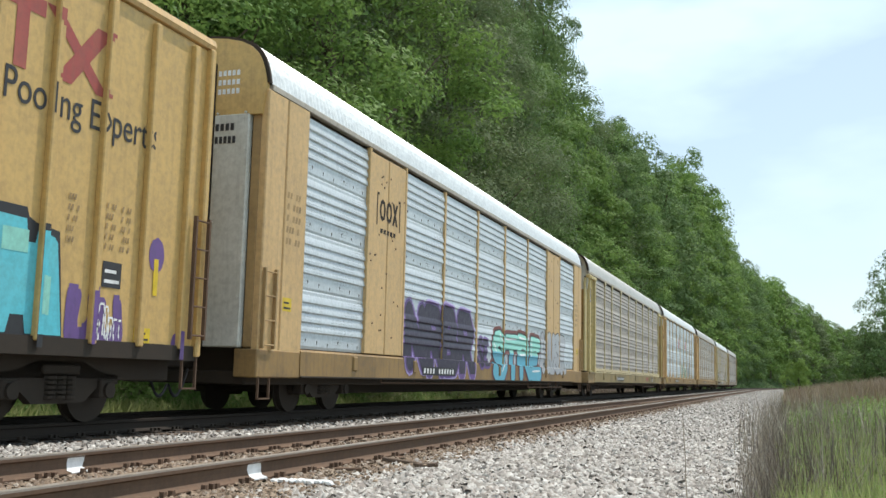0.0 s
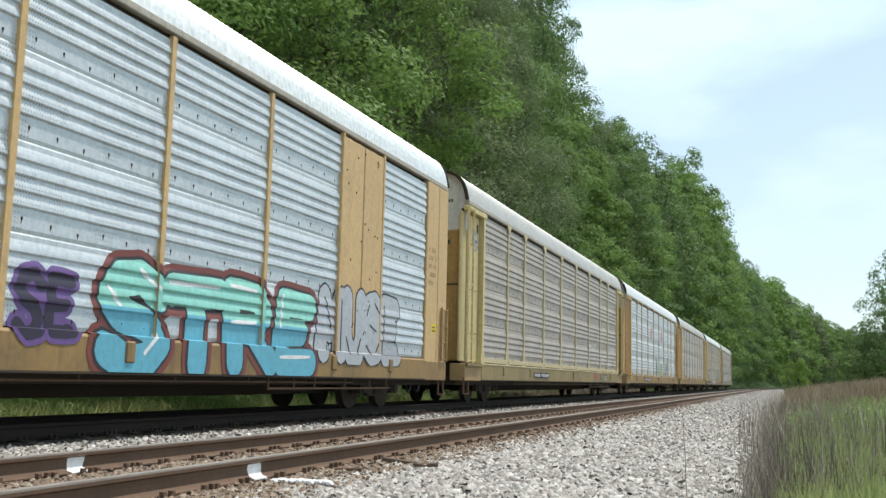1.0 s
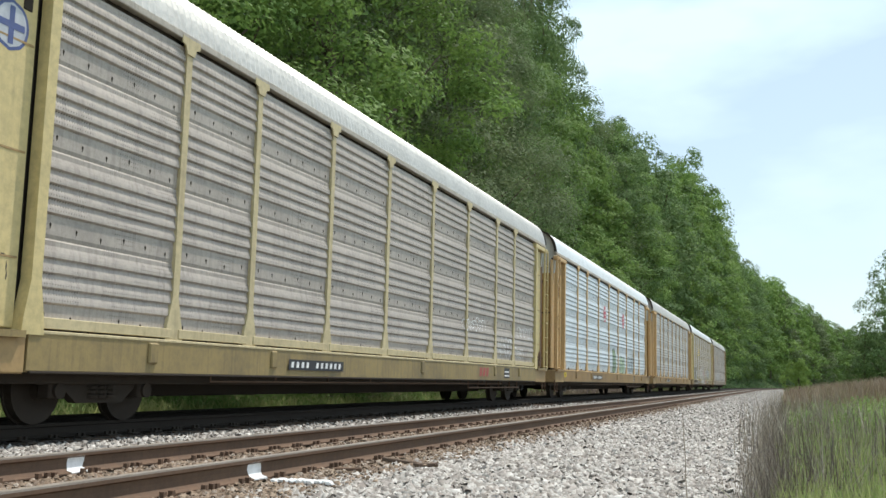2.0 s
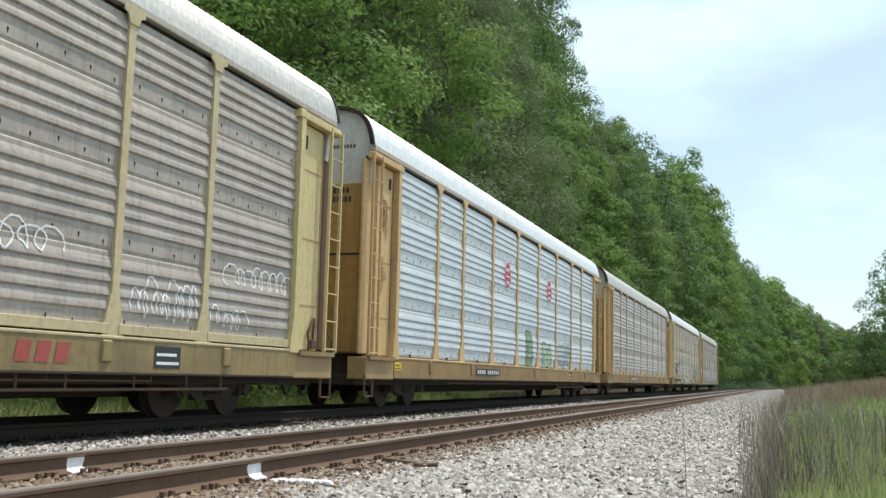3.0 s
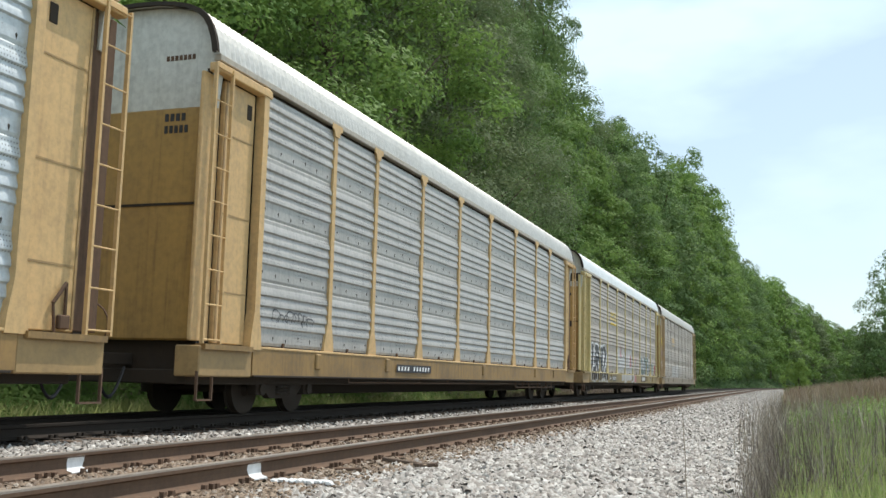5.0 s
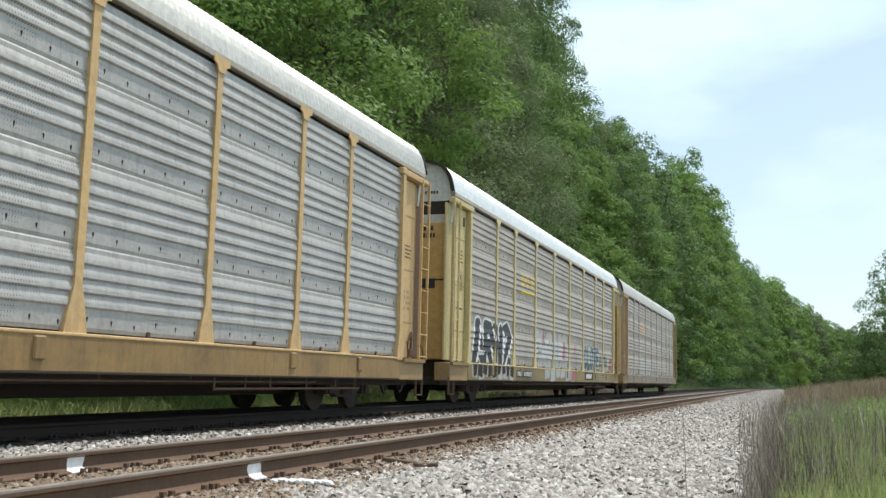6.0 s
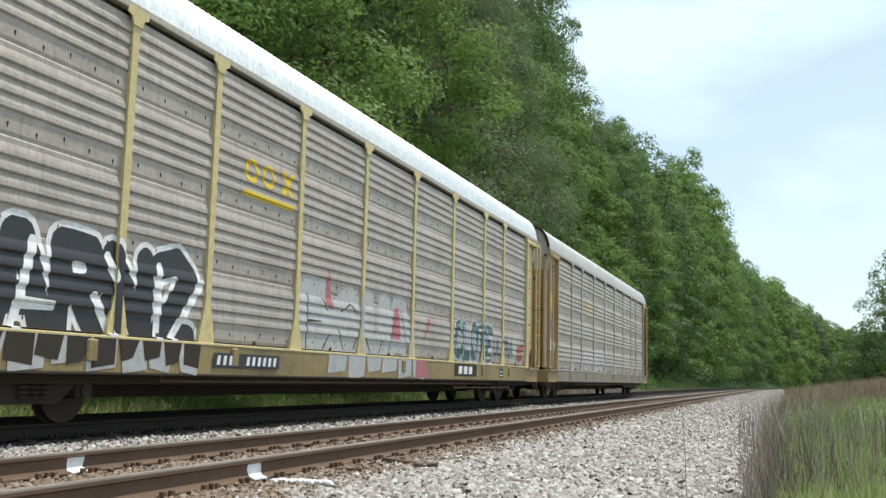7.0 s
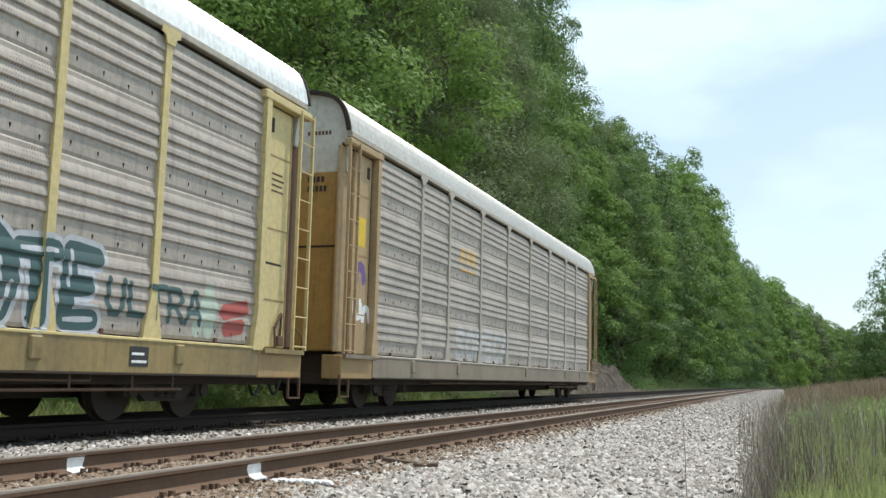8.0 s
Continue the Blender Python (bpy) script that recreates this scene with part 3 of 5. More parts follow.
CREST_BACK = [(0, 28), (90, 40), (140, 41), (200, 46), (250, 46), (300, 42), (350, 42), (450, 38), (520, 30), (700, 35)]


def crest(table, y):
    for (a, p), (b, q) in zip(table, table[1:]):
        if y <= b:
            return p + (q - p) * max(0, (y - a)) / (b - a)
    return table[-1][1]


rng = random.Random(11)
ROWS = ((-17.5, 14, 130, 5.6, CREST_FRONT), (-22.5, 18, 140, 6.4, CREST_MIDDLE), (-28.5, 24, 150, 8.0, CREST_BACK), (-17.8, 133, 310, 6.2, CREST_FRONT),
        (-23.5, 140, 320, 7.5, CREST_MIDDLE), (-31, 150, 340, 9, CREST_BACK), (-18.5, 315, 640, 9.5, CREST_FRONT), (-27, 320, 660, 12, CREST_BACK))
for row, (u0, y0, y1, step, table) in enumerate(ROWS):
    y = y0
    while y < y1:
        u = u0 + rng.uniform(-1.4, 1.4)
        if 58 < y < 106:
            u -= 4.0
        if row == 0 or row == 1:
            near = "near" if y < (70, 45)[row] else "semi"
            key = near + rng.choice(("_a", "_b", "_c", "_d", "_b"))
            if row == 0 and 34 < y < 52:
                key = "near_c"
        elif y < 312:
            key = rng.choice(("mid_a", "mid_b", "mid_c", "mid_a"))
        else:
            key = rng.choice(("far_a", "far_b", "far_a"))
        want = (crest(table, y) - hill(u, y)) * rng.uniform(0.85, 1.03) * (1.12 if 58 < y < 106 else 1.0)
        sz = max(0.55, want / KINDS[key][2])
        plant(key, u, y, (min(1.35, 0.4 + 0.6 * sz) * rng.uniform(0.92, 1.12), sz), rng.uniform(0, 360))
        y += step * rng.uniform(0.75, 1.25)

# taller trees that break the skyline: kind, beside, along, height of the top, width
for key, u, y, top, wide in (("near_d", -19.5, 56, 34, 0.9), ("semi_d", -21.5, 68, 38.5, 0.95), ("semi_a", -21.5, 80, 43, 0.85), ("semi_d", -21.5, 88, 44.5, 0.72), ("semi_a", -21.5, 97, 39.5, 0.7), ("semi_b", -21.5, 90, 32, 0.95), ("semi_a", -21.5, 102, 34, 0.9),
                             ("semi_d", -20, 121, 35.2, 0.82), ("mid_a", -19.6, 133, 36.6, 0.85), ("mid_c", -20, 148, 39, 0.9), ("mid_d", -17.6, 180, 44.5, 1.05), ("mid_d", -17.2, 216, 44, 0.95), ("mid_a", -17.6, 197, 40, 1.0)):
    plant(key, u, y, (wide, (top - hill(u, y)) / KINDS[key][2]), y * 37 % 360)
for u, y, wide, tall, turn in ((12.3, 118, 0.95, 1.0, 40), (14.0, 126, 1.0, 0.9, 160), (8.9, 124, 0.5, 0.52, 70), (11.3, 122, 0.7, 0.5, 200), (19, 150, 1.3, 1.0, 250), (24, 180, 1.4, 0.9, 20)):
    plant("verge", u, y, (wide, tall), turn, group="trees beyond the verge")
plant("bush", 1.5, 122, (0.9, 1.35), 0, group="bushes by the line", category="bush")


def undergrowth(name, seed, count, size, y0, y1, material, label, u0=-16.6, u1=-13.6, tall=2.6):
    """Shrubs, vines and weeds along the foot of the bank."""
    rng = np.random.default_rng(seed)
    y = 1 / (1 / y1 + (1 / y0 - 1 / y1) * rng.random(count))
    mound = 0.5 + 0.5 * np.sin(y * 0.9) * np.sin(y * 0.37 + 1)
    u = u0 + (u1 - u0) * rng.random(count)
    top = tall * (0.25 + 0.75 * mound) * np.clip((u1 - u) / (u1 - u0) + 0.12, 0, 1)
    z = top * rng.random(count) ** 0.6
    h = np.array([hill(a, b) for a, b in zip(u, y)])
    c = np.stack([u + np.array([bend(t) for t in y]), y, h + z], 1)
    c = c[(y < 64) | (y > 101) | (u < -16.2)]
    count = len(c)
    out = np.tile(np.array([0.8, -0.4, 0.5]), (count, 1))
    return tagged(new(name, quads_mesh(name, leaf_quads(c, out, size, rng), 3, material)), label, "undergrowth", kind="stuff")


undergrowth("undergrowth", 21, 44000, 0.095, 12, 70, M_LEAF_FRESH, "tangled green weeds and vines along the bank")
undergrowth("undergrowth", 22, 16000, 0.25, 60, 230, M_LEAF_FRESH, "green shrubs along the foot of the hillside", -17.0, -13.4, 3.5)
undergrowth("undergrowth", 23, 7000, 0.7, 200, 620, M_LEAF, "distant green shrubs beside the line", -18, -13.0, 4)


def bank_height(u, y):
    """A bare eroded cutting bank beside the far track."""
    a = min(1, max(0, (y - 66) / 8)) * min(1, max(0, (100 - y) / 10))
    d = min(1, max(0, (-13.2 - u) / 1.6))
    rough = noise.noise(Vector((u * 0.9, y * 0.5, 0))) * 0.7 + noise.noise(Vector((u * 2.5, y * 1.7, 3))) * 0.3
    return -0.56 + a * d ** 0.6 * (2.5 + rough)


tagged(sheet("earth_bank", [-17, -16, -15.4, -15, -14.7, -14.4, -14.1, -13.8, -13.5, -13.2, -12.9], [64 + 0.6 * i for i in range(64)], bank_height, M_EARTH),
       "bare brown eroded earth bank beside the track", "bank", kind="structure")
undergrowth("undergrowth", 24, 2500, 0.28, 66, 100, M_LEAF_FRESH, "weeds hanging over the top of the earth bank", -17.6, -16.2, 4.2)


# ---- verge on the near side ----
def blades(name, seed, count, height, width, material, label, where, lean=0.16, heads=False):
    """Upright grass blades or stalks, bent once."""
    rng = np.random.default_rng(seed)
    u, y = where(rng, count)
    k = len(u)
    g = np.array([hill(a, b) if a > -0.1 else max(bed_height(a, b), hill(a, b)) for a, b in zip(u, y)])
    base = np.stack([u + np.array([bend(t) for t in y]), y, g - 0.02], 1)
    h = (height[0] + (height[1] - height[0]) * rng.random(k) ** 1.3)[:, None]
    a = rng.random(k) * 6.283
    side = np.stack([np.cos(a), np.sin(a), 0 * a], 1) * (width * (0.6 + 0.8 * rng.random(k)))[:, None]
    tip = np.stack([rng.normal(size=k) * lean, rng.normal(size=k) * lean, np.ones(k)], 1) * h
    mid = np.stack([rng.normal(size=k) * lean * 0.4, rng.normal(size=k) * lean * 0.4, np.ones(k)], 1) * h * 0.55
    f = np.stack([base - side, base + side, base + mid + side * 0.8, base + mid - side * 0.8,
                  base + mid - side * 0.8, base + mid + side * 0.8, base + tip + side * 0.15, base + tip - side * 0.15], 1).reshape(-1, 3)
    me = quads_mesh(name, f, 4, material)
    return tagged(new(name, me), label, "grass", kind="stuff"), base + tip


def wedge(y0, y1, inner, outer):
    def where(rng, count):
        y = 1 / (1 / y1 + (1 / y0 - 1 / y1) * rng.random(count))
        lo = inner + 0.12 * np.sin(y * 0.8) + 0.06 * np.sin(y * 2.7)
        return lo + (0.125 * y + outer - lo) * rng.random(count), y
    return where


def strip(y0, y1, u0, u1):
    def where(rng, count):
        y = 1 / (1 / y1 + (1 / y0 - 1 / y1) * rng.random(count))
        return u0 + (u1 - u0) * rng.beta(2, 2, count) + 0.12 * np.sin(y * 0.8), y
    return where


blades("grass", 31, 16000, (0.12, 0.62), 0.007, M_GRASS, "tall green grass on the verge", wedge(5.5, 70, 0.05, 0.5))
blades("grass", 32, 900, (0.5, 0.9), 0.0045, M_STRAW, "dry brown stalks among the grass", wedge(7, 80, 0.1, 0.6), 0.14)
blades("grass", 33, 2600, (0.2, 0.65), 0.003, M_STRAW, "dead brown weeds at the edge of the ballast", strip(7.5, 60, -0.55, 0.45), 0.13)
blades("grass", 39, 2600, (0.25, 0.68), 0.003, M_DEAD, "dark dead weeds between the ballast and the grass", strip(7.0, 70, -0.4, 0.6), 0.12)
blades("grass", 34, 14000, (0.08, 0.36), 0.016, M_GRASS, "low green weeds on the verge", wedge(5.5, 45, 0.05, 0.5), 0.35)
blades("grass", 35, 10000, (0.75, 1.2), 0.014, M_SEED, "reddish brown seed heads of the far grass", wedge(40, 260, 0.1, 3), 0.12)
blades("grass", 36, 7000, (0.4, 0.8), 0.02, M_GRASS, "green far grass of the verge", wedge(45, 260, 0.1, 3), 0.15)
blades("grass", 40, 9000, (0.2, 0.7), 0.02, M_STRAW, "pale dry grass along the foot of the far bank", strip(48, 420, -14.6, -12.6), 0.2)
blades("grass", 41, 12000, (0.15, 0.6), 0.02, M_GRASS, "green grass along the foot of the far bank", strip(12, 420, -15.2, -13.2), 0.25)
blades("grass", 37, 1500, (0.45, 1.0), 0.008, M_STRAW, "tall dead weeds along the ballast shoulder", strip(16, 140, -0.9, 1.9), 0.14)
blades("grass", 38, 800, (0.5, 0.95), 0.005, M_DEAD, "dark dead upright stalks in the verge", wedge(7.5, 40, -0.1, 0.4), 0.05)


def weeds(name, seed, count, size, y0, y1, tall, material, label):
    """Leafy weeds in loose clumps among the grass."""
    rng = np.random.default_rng(seed)
    k = count // 40
    y = 1 / (1 / y1 + (1 / y0 - 1 / y1) * rng.random(k))
    u = 0.1 + (0.115 * y + 0.3) * rng.random(k)
    h = tall * (0.3 + 0.7 * rng.random(k))
    c = np.repeat(np.stack([u, y, np.array([hill(a, b) for a, b in zip(u, y)])], 1), 40, 0)
    top = np.repeat(h, 40)
    z = top * rng.random(len(c))
    c += np.stack([rng.normal(size=len(c)) * 0.09, rng.normal(size=len(c)) * 0.09, z], 1)
    out = np.tile(np.array([0.1, -0.2, 1.0]), (len(c), 1))
    return tagged(new(name, quads_mesh(name, leaf_quads(c, out, size, rng), 3, material)), label, "weeds", kind="stuff")


weeds("weed", 51, 90000, 0.07, 6.0, 34, 0.42, M_WEED, "leafy bright green weeds in the verge grass")
weeds("weed", 52, 26000, 0.09, 18, 80, 0.55, M_WEED, "leafy green weeds farther along the verge")
bm = bmesh.new()
rng = random.Random(8)
p = Vector((-0.80, 8.75, -0.42))
for i in range(8):
    q = p + Vector((rng.uniform(-.008, .008), rng.uniform(-.01, .01), 0.105))
    rod_in(bm, p, q, 0.0055 - i * 0.0004, 5)
    if i > 1:
        d = Vector((rng.uniform(-.05, .05), rng.uniform(-.05, .05), 0.05))
        rod_in(bm, q, q + d, 0.0022, 4)
    p = q
tagged(new("weed_stalk", done(bm, "weed_stalk", M_STRAW)), "single dead weed stalk standing in the ballast", "weed")

# ---- the train ----
SPEED = 17.4565
WHEEL = 0.42
END, FRAME_END = 13.4, 11.85
POSTS = (1.42, 4.25, 7.05, 9.1)
LOW, HIGH, SHEETS = 1.14, 5.34, 4
PITCH_Z = (HIGH - LOW) / SHEETS


def rib(s):
    """How far the sheet stands out, s metres below its upper edge."""
    k = (s - 0.08) / 0.176
    if 0 <= k < 4:
        f = k - math.floor(k)
        if f < 0.76:
            return 0.030 * math.sin(math.pi / 2 * f / 0.76)
        if f < 0.9:
            return 0.030 * (0.9 - f) / 0.14
    return 0.0


def side_x(z):
    s = (HIGH - z) % PITCH_Z
    return 1.462 + rib(s)


SHEET_CACHE = {}


def sheet_mesh(width, material):
    key = (round(width, 2), material.name)
    if key not in SHEET_CACHE:
        steps = [0.0, 0.02] + [0.08 + 0.176 * i + d * 0.176 for i in range(4) for d in (0, 0.2, 0.42, 0.62, 0.76, 0.83, 0.9)] + [0.79, 1.0, PITCH_Z]
        steps = sorted(set(round(s, 4) for s in steps))
        prof = [(1.462 + rib(s) - (0.0 if 0 < i < len(steps) - 1 else 0.012), -s) for i, s in enumerate(steps)]
        k = len(prof)
        vs = [(x, y, z) for y in (-width / 2, width / 2) for x, z in prof]
        fs = [(i, i + 1, i + 1 + k, i + k) for i in range(k - 1)]
        n = max(2, round(width / 0.46))
        bolts = []
        for i in range(n):
            y, z = -width / 2 + width * (i + 0.5) / n, -0.905 - 0.03 * ((i * 7) % 3 - 1)
            b = len(vs)
            vs += [(1.463, y - 0.02, z), (1.463, y, z - 0.065), (1.463, y + 0.02, z), (1.463, y, z + 0.02), (1.474, y, z)]
            bolts += [(b, b + 1, b + 4), (b + 1, b + 2, b + 4), (b + 2, b + 3, b + 4), (b + 3, b, b + 4)]
        me = mesh_of("side_sheet", vs, fs + bolts, material)
        me.materials.append(M_IRON)
        for poly in me.polygons[len(fs):]:
            poly.material_index = 1
        SHEET_CACHE[key] = me
    return SHEET_CACHE[key]


# paint laid on the corrugated side, row by row
def smooth_loop(points, n=6):
    pts = [Vector((*p, 0)) for p in points]
    out = []
    for i in range(len(pts)):
        a, b, c, d = pts[i - 1], pts[i], pts[(i + 1) % len(pts)], pts[(i + 2) % len(pts)]
        for j in range(n):
            t = j / n
            q = 0.5 * ((2 * b) + (c - a) * t + (2 * a - 5 * b + 4 * c - d) * t * t + (3 * b - a - 3 * c + d) * t ** 3)
            out.append((q.x, q.y))
    return out


def grown(loop, d):
    """The loop pushed outward by d."""
    area = sum(a[0] * b[1] - b[0] * a[1] for a, b in zip(loop, loop[1:] + loop[:1]))
    sgn = 1 if area > 0 else -1
    out = []
    for i, p in enumerate(loop):
        a, b = loop[i - 1], loop[(i + 1) % len(loop)]
        t = Vector((b[0] - a[0], b[1] - a[1]))
        if t.length < 1e-6:
            out.append(p)
            continue
        t.normalize()
        out.append((p[0] + sgn * t.y * d, p[1] - sgn * t.x * d))
    return out


def crossings(loop, z):
    hits = []
    for (y0, z0), (y1, z1) in zip(loop, loop[1:] + loop[:1]):
        if (z0 <= z) != (z1 <= z):
            hits.append(y0 + (z - z0) / (z1 - z0) * (y1 - y0))
    return sorted(hits)


def coat(loop, surface, lift, dz, within=None):
    """Vertices and faces of a coat of paint inside the loop, lying on the surface x = surface(z)."""
    z0, z1 = min(z for _, z in loop) + 1e-4, max(z for _, z in loop) - 1e-4
    n = max(1, int((z1 - z0) / dz))
    index, vs, fs = {}, [], []

    def at(y, z):
        key = (round(y, 4), round(z, 4))
        if key not in index:
            index[key] = len(vs)
            vs.append((surface(z) + lift, y, z))
        return index[key]
    for i in range(n):
        a, b = z0 + (z1 - z0) * i / n, z0 + (z1 - z0) * (i + 1) / n
        lo, hi = crossings(loop, a), crossings(loop, b)
        if len(lo) != len(hi):
            lo = hi = crossings(loop, (a + b) / 2)
        if within:
            lo = hi = [min(max(y, within[0]), within[1]) for y in crossings(loop, (a + b) / 2)]
        for k in range(0, len(lo) - 1, 2):
            if within and lo[k + 1] - lo[k] < 1e-3:
                continue
            q = [at(lo[k], a), at(lo[k + 1], a), at(hi[k + 1], b), at(hi[k], b)]
            if len(set(q)) > 2:
                fs.append(list(dict.fromkeys(q)))
    return vs, fs


def side_or_sill(z):
    return side_x(z) if z > LOW else 1.545


CARS = {}


def on_post(z):
    return 1.513 if z > LOW else 1.5465


def spray(parent, name, layers, surface=side_or_sill, label=""):
    """layers: (loops, material, lift); each becomes a thin coat of paint of its own."""
    first = None
    for loops, material, lift in layers:
        scrawl = len(loops) > 20
        dz = 0.022 if surface is side_or_sill else 0.05
        vs, fs = [], []
        for i, lp in enumerate(loops):
            v, q = coat(lp, surface, lift + 0.0004 * (i % 8), dz)
            fs += [[k + len(vs) for k in face] for face in q]
            vs += v
            if surface is side_or_sill and name == "graffiti":
                for e in [x for post in POSTS for x in (-post, post)]:
                    half = 0.048 if parent is CARS.get("flush") else 0.083
                    v, q = coat(lp, on_post, lift + 0.0004 * (i % 8), 0.05, (e - half, e + half))
                    if q:
                        child(name, mesh_of(name, v, q, material), parent, label=label)
            if vs and (not scrawl or i == len(loops) - 1):
                ob = child(name, mesh_of(name, vs, fs, material), parent, label=label)
                first = first or ob
                if scrawl:
                    tagged(ob, kind="stuff")
                vs, fs = [], []
    return first


def letter(rng, y, w, z0, z1, lean=0.0):
    """One swollen letter-like shape, with no meaning."""
    h = z1 - z0
    kind = rng.randrange(4)
    if kind == 0:
        p = [(0, 0), (.3, 0), (.36, .45), (.62, .45), (.68, 0), (1, .02), (.95, .6), (.8, 1), (.35, 1.02), (.08, .7)]
    elif kind == 1:
        p = [(0.02, 0.02), (.95, 0), (1, .3), (.45, .34), (.5, .5), (.98, .62), (.9, 1), (.1, 1), (0, .72), (.5, .62), (.45, .44), (0, .3)]
    elif kind == 2:
        p = [(.02, 0), (.4, .02), (.42, .4), (.7, 0), (1, .1), (.8, .45), (1, .78), (.85, 1), (.1, .98), (0, .5)]
    else:
        p = [(.1, .05), (.5, -.04), (.95, .1), (1, .55), (.9, 1), (.62, .95), (.66, .4), (.4, .36), (.38, .92), (.04, 1), (-.02, .45)]
    return smooth_loop([(y + (a + rng.uniform(-.04, .04)) * w + lean * b * h, z0 + (b + rng.uniform(-.05, .05)) * h) for a, b in p])


def letters(seed, y0, y1, z0, z1, n, overlap=1.06, wave=0.08):
    rng = random.Random(seed)
    w = (y1 - y0) / n
    return [letter(rng, y0 + i * w, w * overlap, z0 + rng.uniform(0, wave), z1 - rng.uniform(0, wave * 2.5), rng.uniform(-.05, .22)) for i in range(n)]


def ring(loop, width):
    """A stroke that follows a loop: outer loop plus the inner one reversed, as one strip of paint."""
    inner = grown(loop, -width)
    return loop + [loop[0]] + [inner[0]] + inner[::-1]


def strokes(seed, y0, y1, z0, z1, n, width=0.025):
    """Loose looping scrawl, unreadable."""
    rng = random.Random(seed)
    w, mid, h = (y1 - y0) / n, (z0 + z1) / 2, (z1 - z0) / 2
    pts, amp, reach = [], 1.0, 0.45
    for i in range(n):
        amp, reach, drop = rng.uniform(0.35, 1.0), rng.uniform(0.25, 0.75), rng.uniform(-.25, .2)
        for k in range(9):
            a = math.tau * k / 9
            pts.append((y0 + w * (i + k / 9) - reach * w * math.sin(a), mid + drop * h - amp * h * math.cos(a)))
    out = []
    for p, q in zip(pts, pts[1:]):
        d = Vector((q[0] - p[0], q[1] - p[1]))
        if d.length < 0.004:
            continue
        m, e = Vector((-d.y, d.x)).normalized() * width / 2, d.normalized() * width * 0.3
        out.append([(p[0] + m.x - e.x, p[1] + m.y - e.y), (q[0] + m.x + e.x, q[1] + m.y + e.y), (q[0] - m.x + e.x, q[1] - m.y + e.y), (p[0] - m.x - e.x, p[1] - m.y - e.y)])
    return out


# Letter skeletons for sprayed lettering, in a unit box
GLYPHS = {
    "S": [[(.9, .82), (.6, 1), (.25, .95), (.1, .75), (.3, .56), (.7, .45), (.9, .25), (.7, .04), (.35, 0), (.08, .15)]],
    "U": [[(.1, 1), (.1, .3), (.3, .02), (.7, .02), (.9, .3), (.9, 1)]],
    "E": [[(.9, .95), (.15, .98), (.12, .5), (.7, .52)], [(.12, .5), (.12, .03), (.9, .05)]],
    "M": [[(.05, 0), (.12, 1), (.5, .4), (.88, 1), (.95, 0)]],
    "N": [[(.08, 0), (.12, 1), (.88, 0), (.92, 1)]],
    "A": [[(.02, 0), (.42, 1), (.58, 1), (.98, 0)], [(.22, .36), (.78, .36)]],
    "R": [[(.1, 0), (.1, 1), (.7, .98), (.92, .75), (.7, .5), (.1, .48)], [(.5, .48), (.95, 0)]],
    "B": [[(.1, 0), (.1, 1), (.65, .97), (.82, .75), (.6, .53), (.1, .52)], [(.6, .53), (.92, .3), (.7, .02), (.1, 0)]],
    "T": [[(.02, .95), (.98, .98)], [(.5, .95), (.48, 0)]],
    "Z": [[(.05, .9), (.5, 1), (.9, .8), (.1, .05), (.95, .03)]],
    "C": [[(.92, .82), (.6, 1), (.25, .9), (.08, .5), (.25, .1), (.6, 0), (.92, .18)]],
    "L": [[(.1, 1), (.1, .03), (.9, .05)]],
    "O": [[(.5, 1), (.15, .8), (.08, .4), (.3, .02), (.7, .02), (.92, .4), (.85, .8), (.5, 1)]],
    "I": [[(.5, 0), (.5, 1)]],
}


def lettering_lines(text, y0, y1, z0, z1, seed=0, lean=0.12, wave=0.06, fat=0.0):
    """The strokes of a sprayed word, jostled, as short segments."""
    rng = random.Random(seed)
    w, h, out = (y1 - y0) / len(text), z1 - z0, []
    for i, ch in enumerate(text):
        lo, hi, tip = rng.uniform(-wave, wave), 1 - rng.uniform(0, 2 * wave), rng.uniform(-lean, lean)
        for line in GLYPHS[ch]:
            pts = [(y0 + w * (i + .5 + (a - .5) * (.86 - fat)) + tip * b * h * .5 + rng.uniform(-.02, .02) * w, z0 + h * (lo + (hi - lo) * b)) for a, b in line]
            out += [(a, b, i) for a, b in zip(pts, pts[1:])]
    return out


def stroke_hull(a, b, r):
    t = math.atan2(b[1] - a[1], b[0] - a[0])
    return [(c[0] + r * math.cos(t + q), c[1] + r * math.sin(t + q)) for c, turn in ((b, -1), (a, 1))
            for q in [turn * math.pi / 2 + k * math.pi / 6 for k in range(7)]]


def painted_runs(spans, z):
    """Stretches of y covered by the hulls at height z, overlaps joined."""
    runs = []
    for p, q, hull in spans:
        if p < z < q:
            hit = crossings(hull, z)
            if len(hit) > 1:
                runs.append([hit[0], hit[-1]])
    merged = []
    for run in sorted(runs):
        if merged and run[0] <= merged[-1][1] + 0.004:
            merged[-1][1] = max(merged[-1][1], run[1])
        else:
            merged.append(run)
    return merged


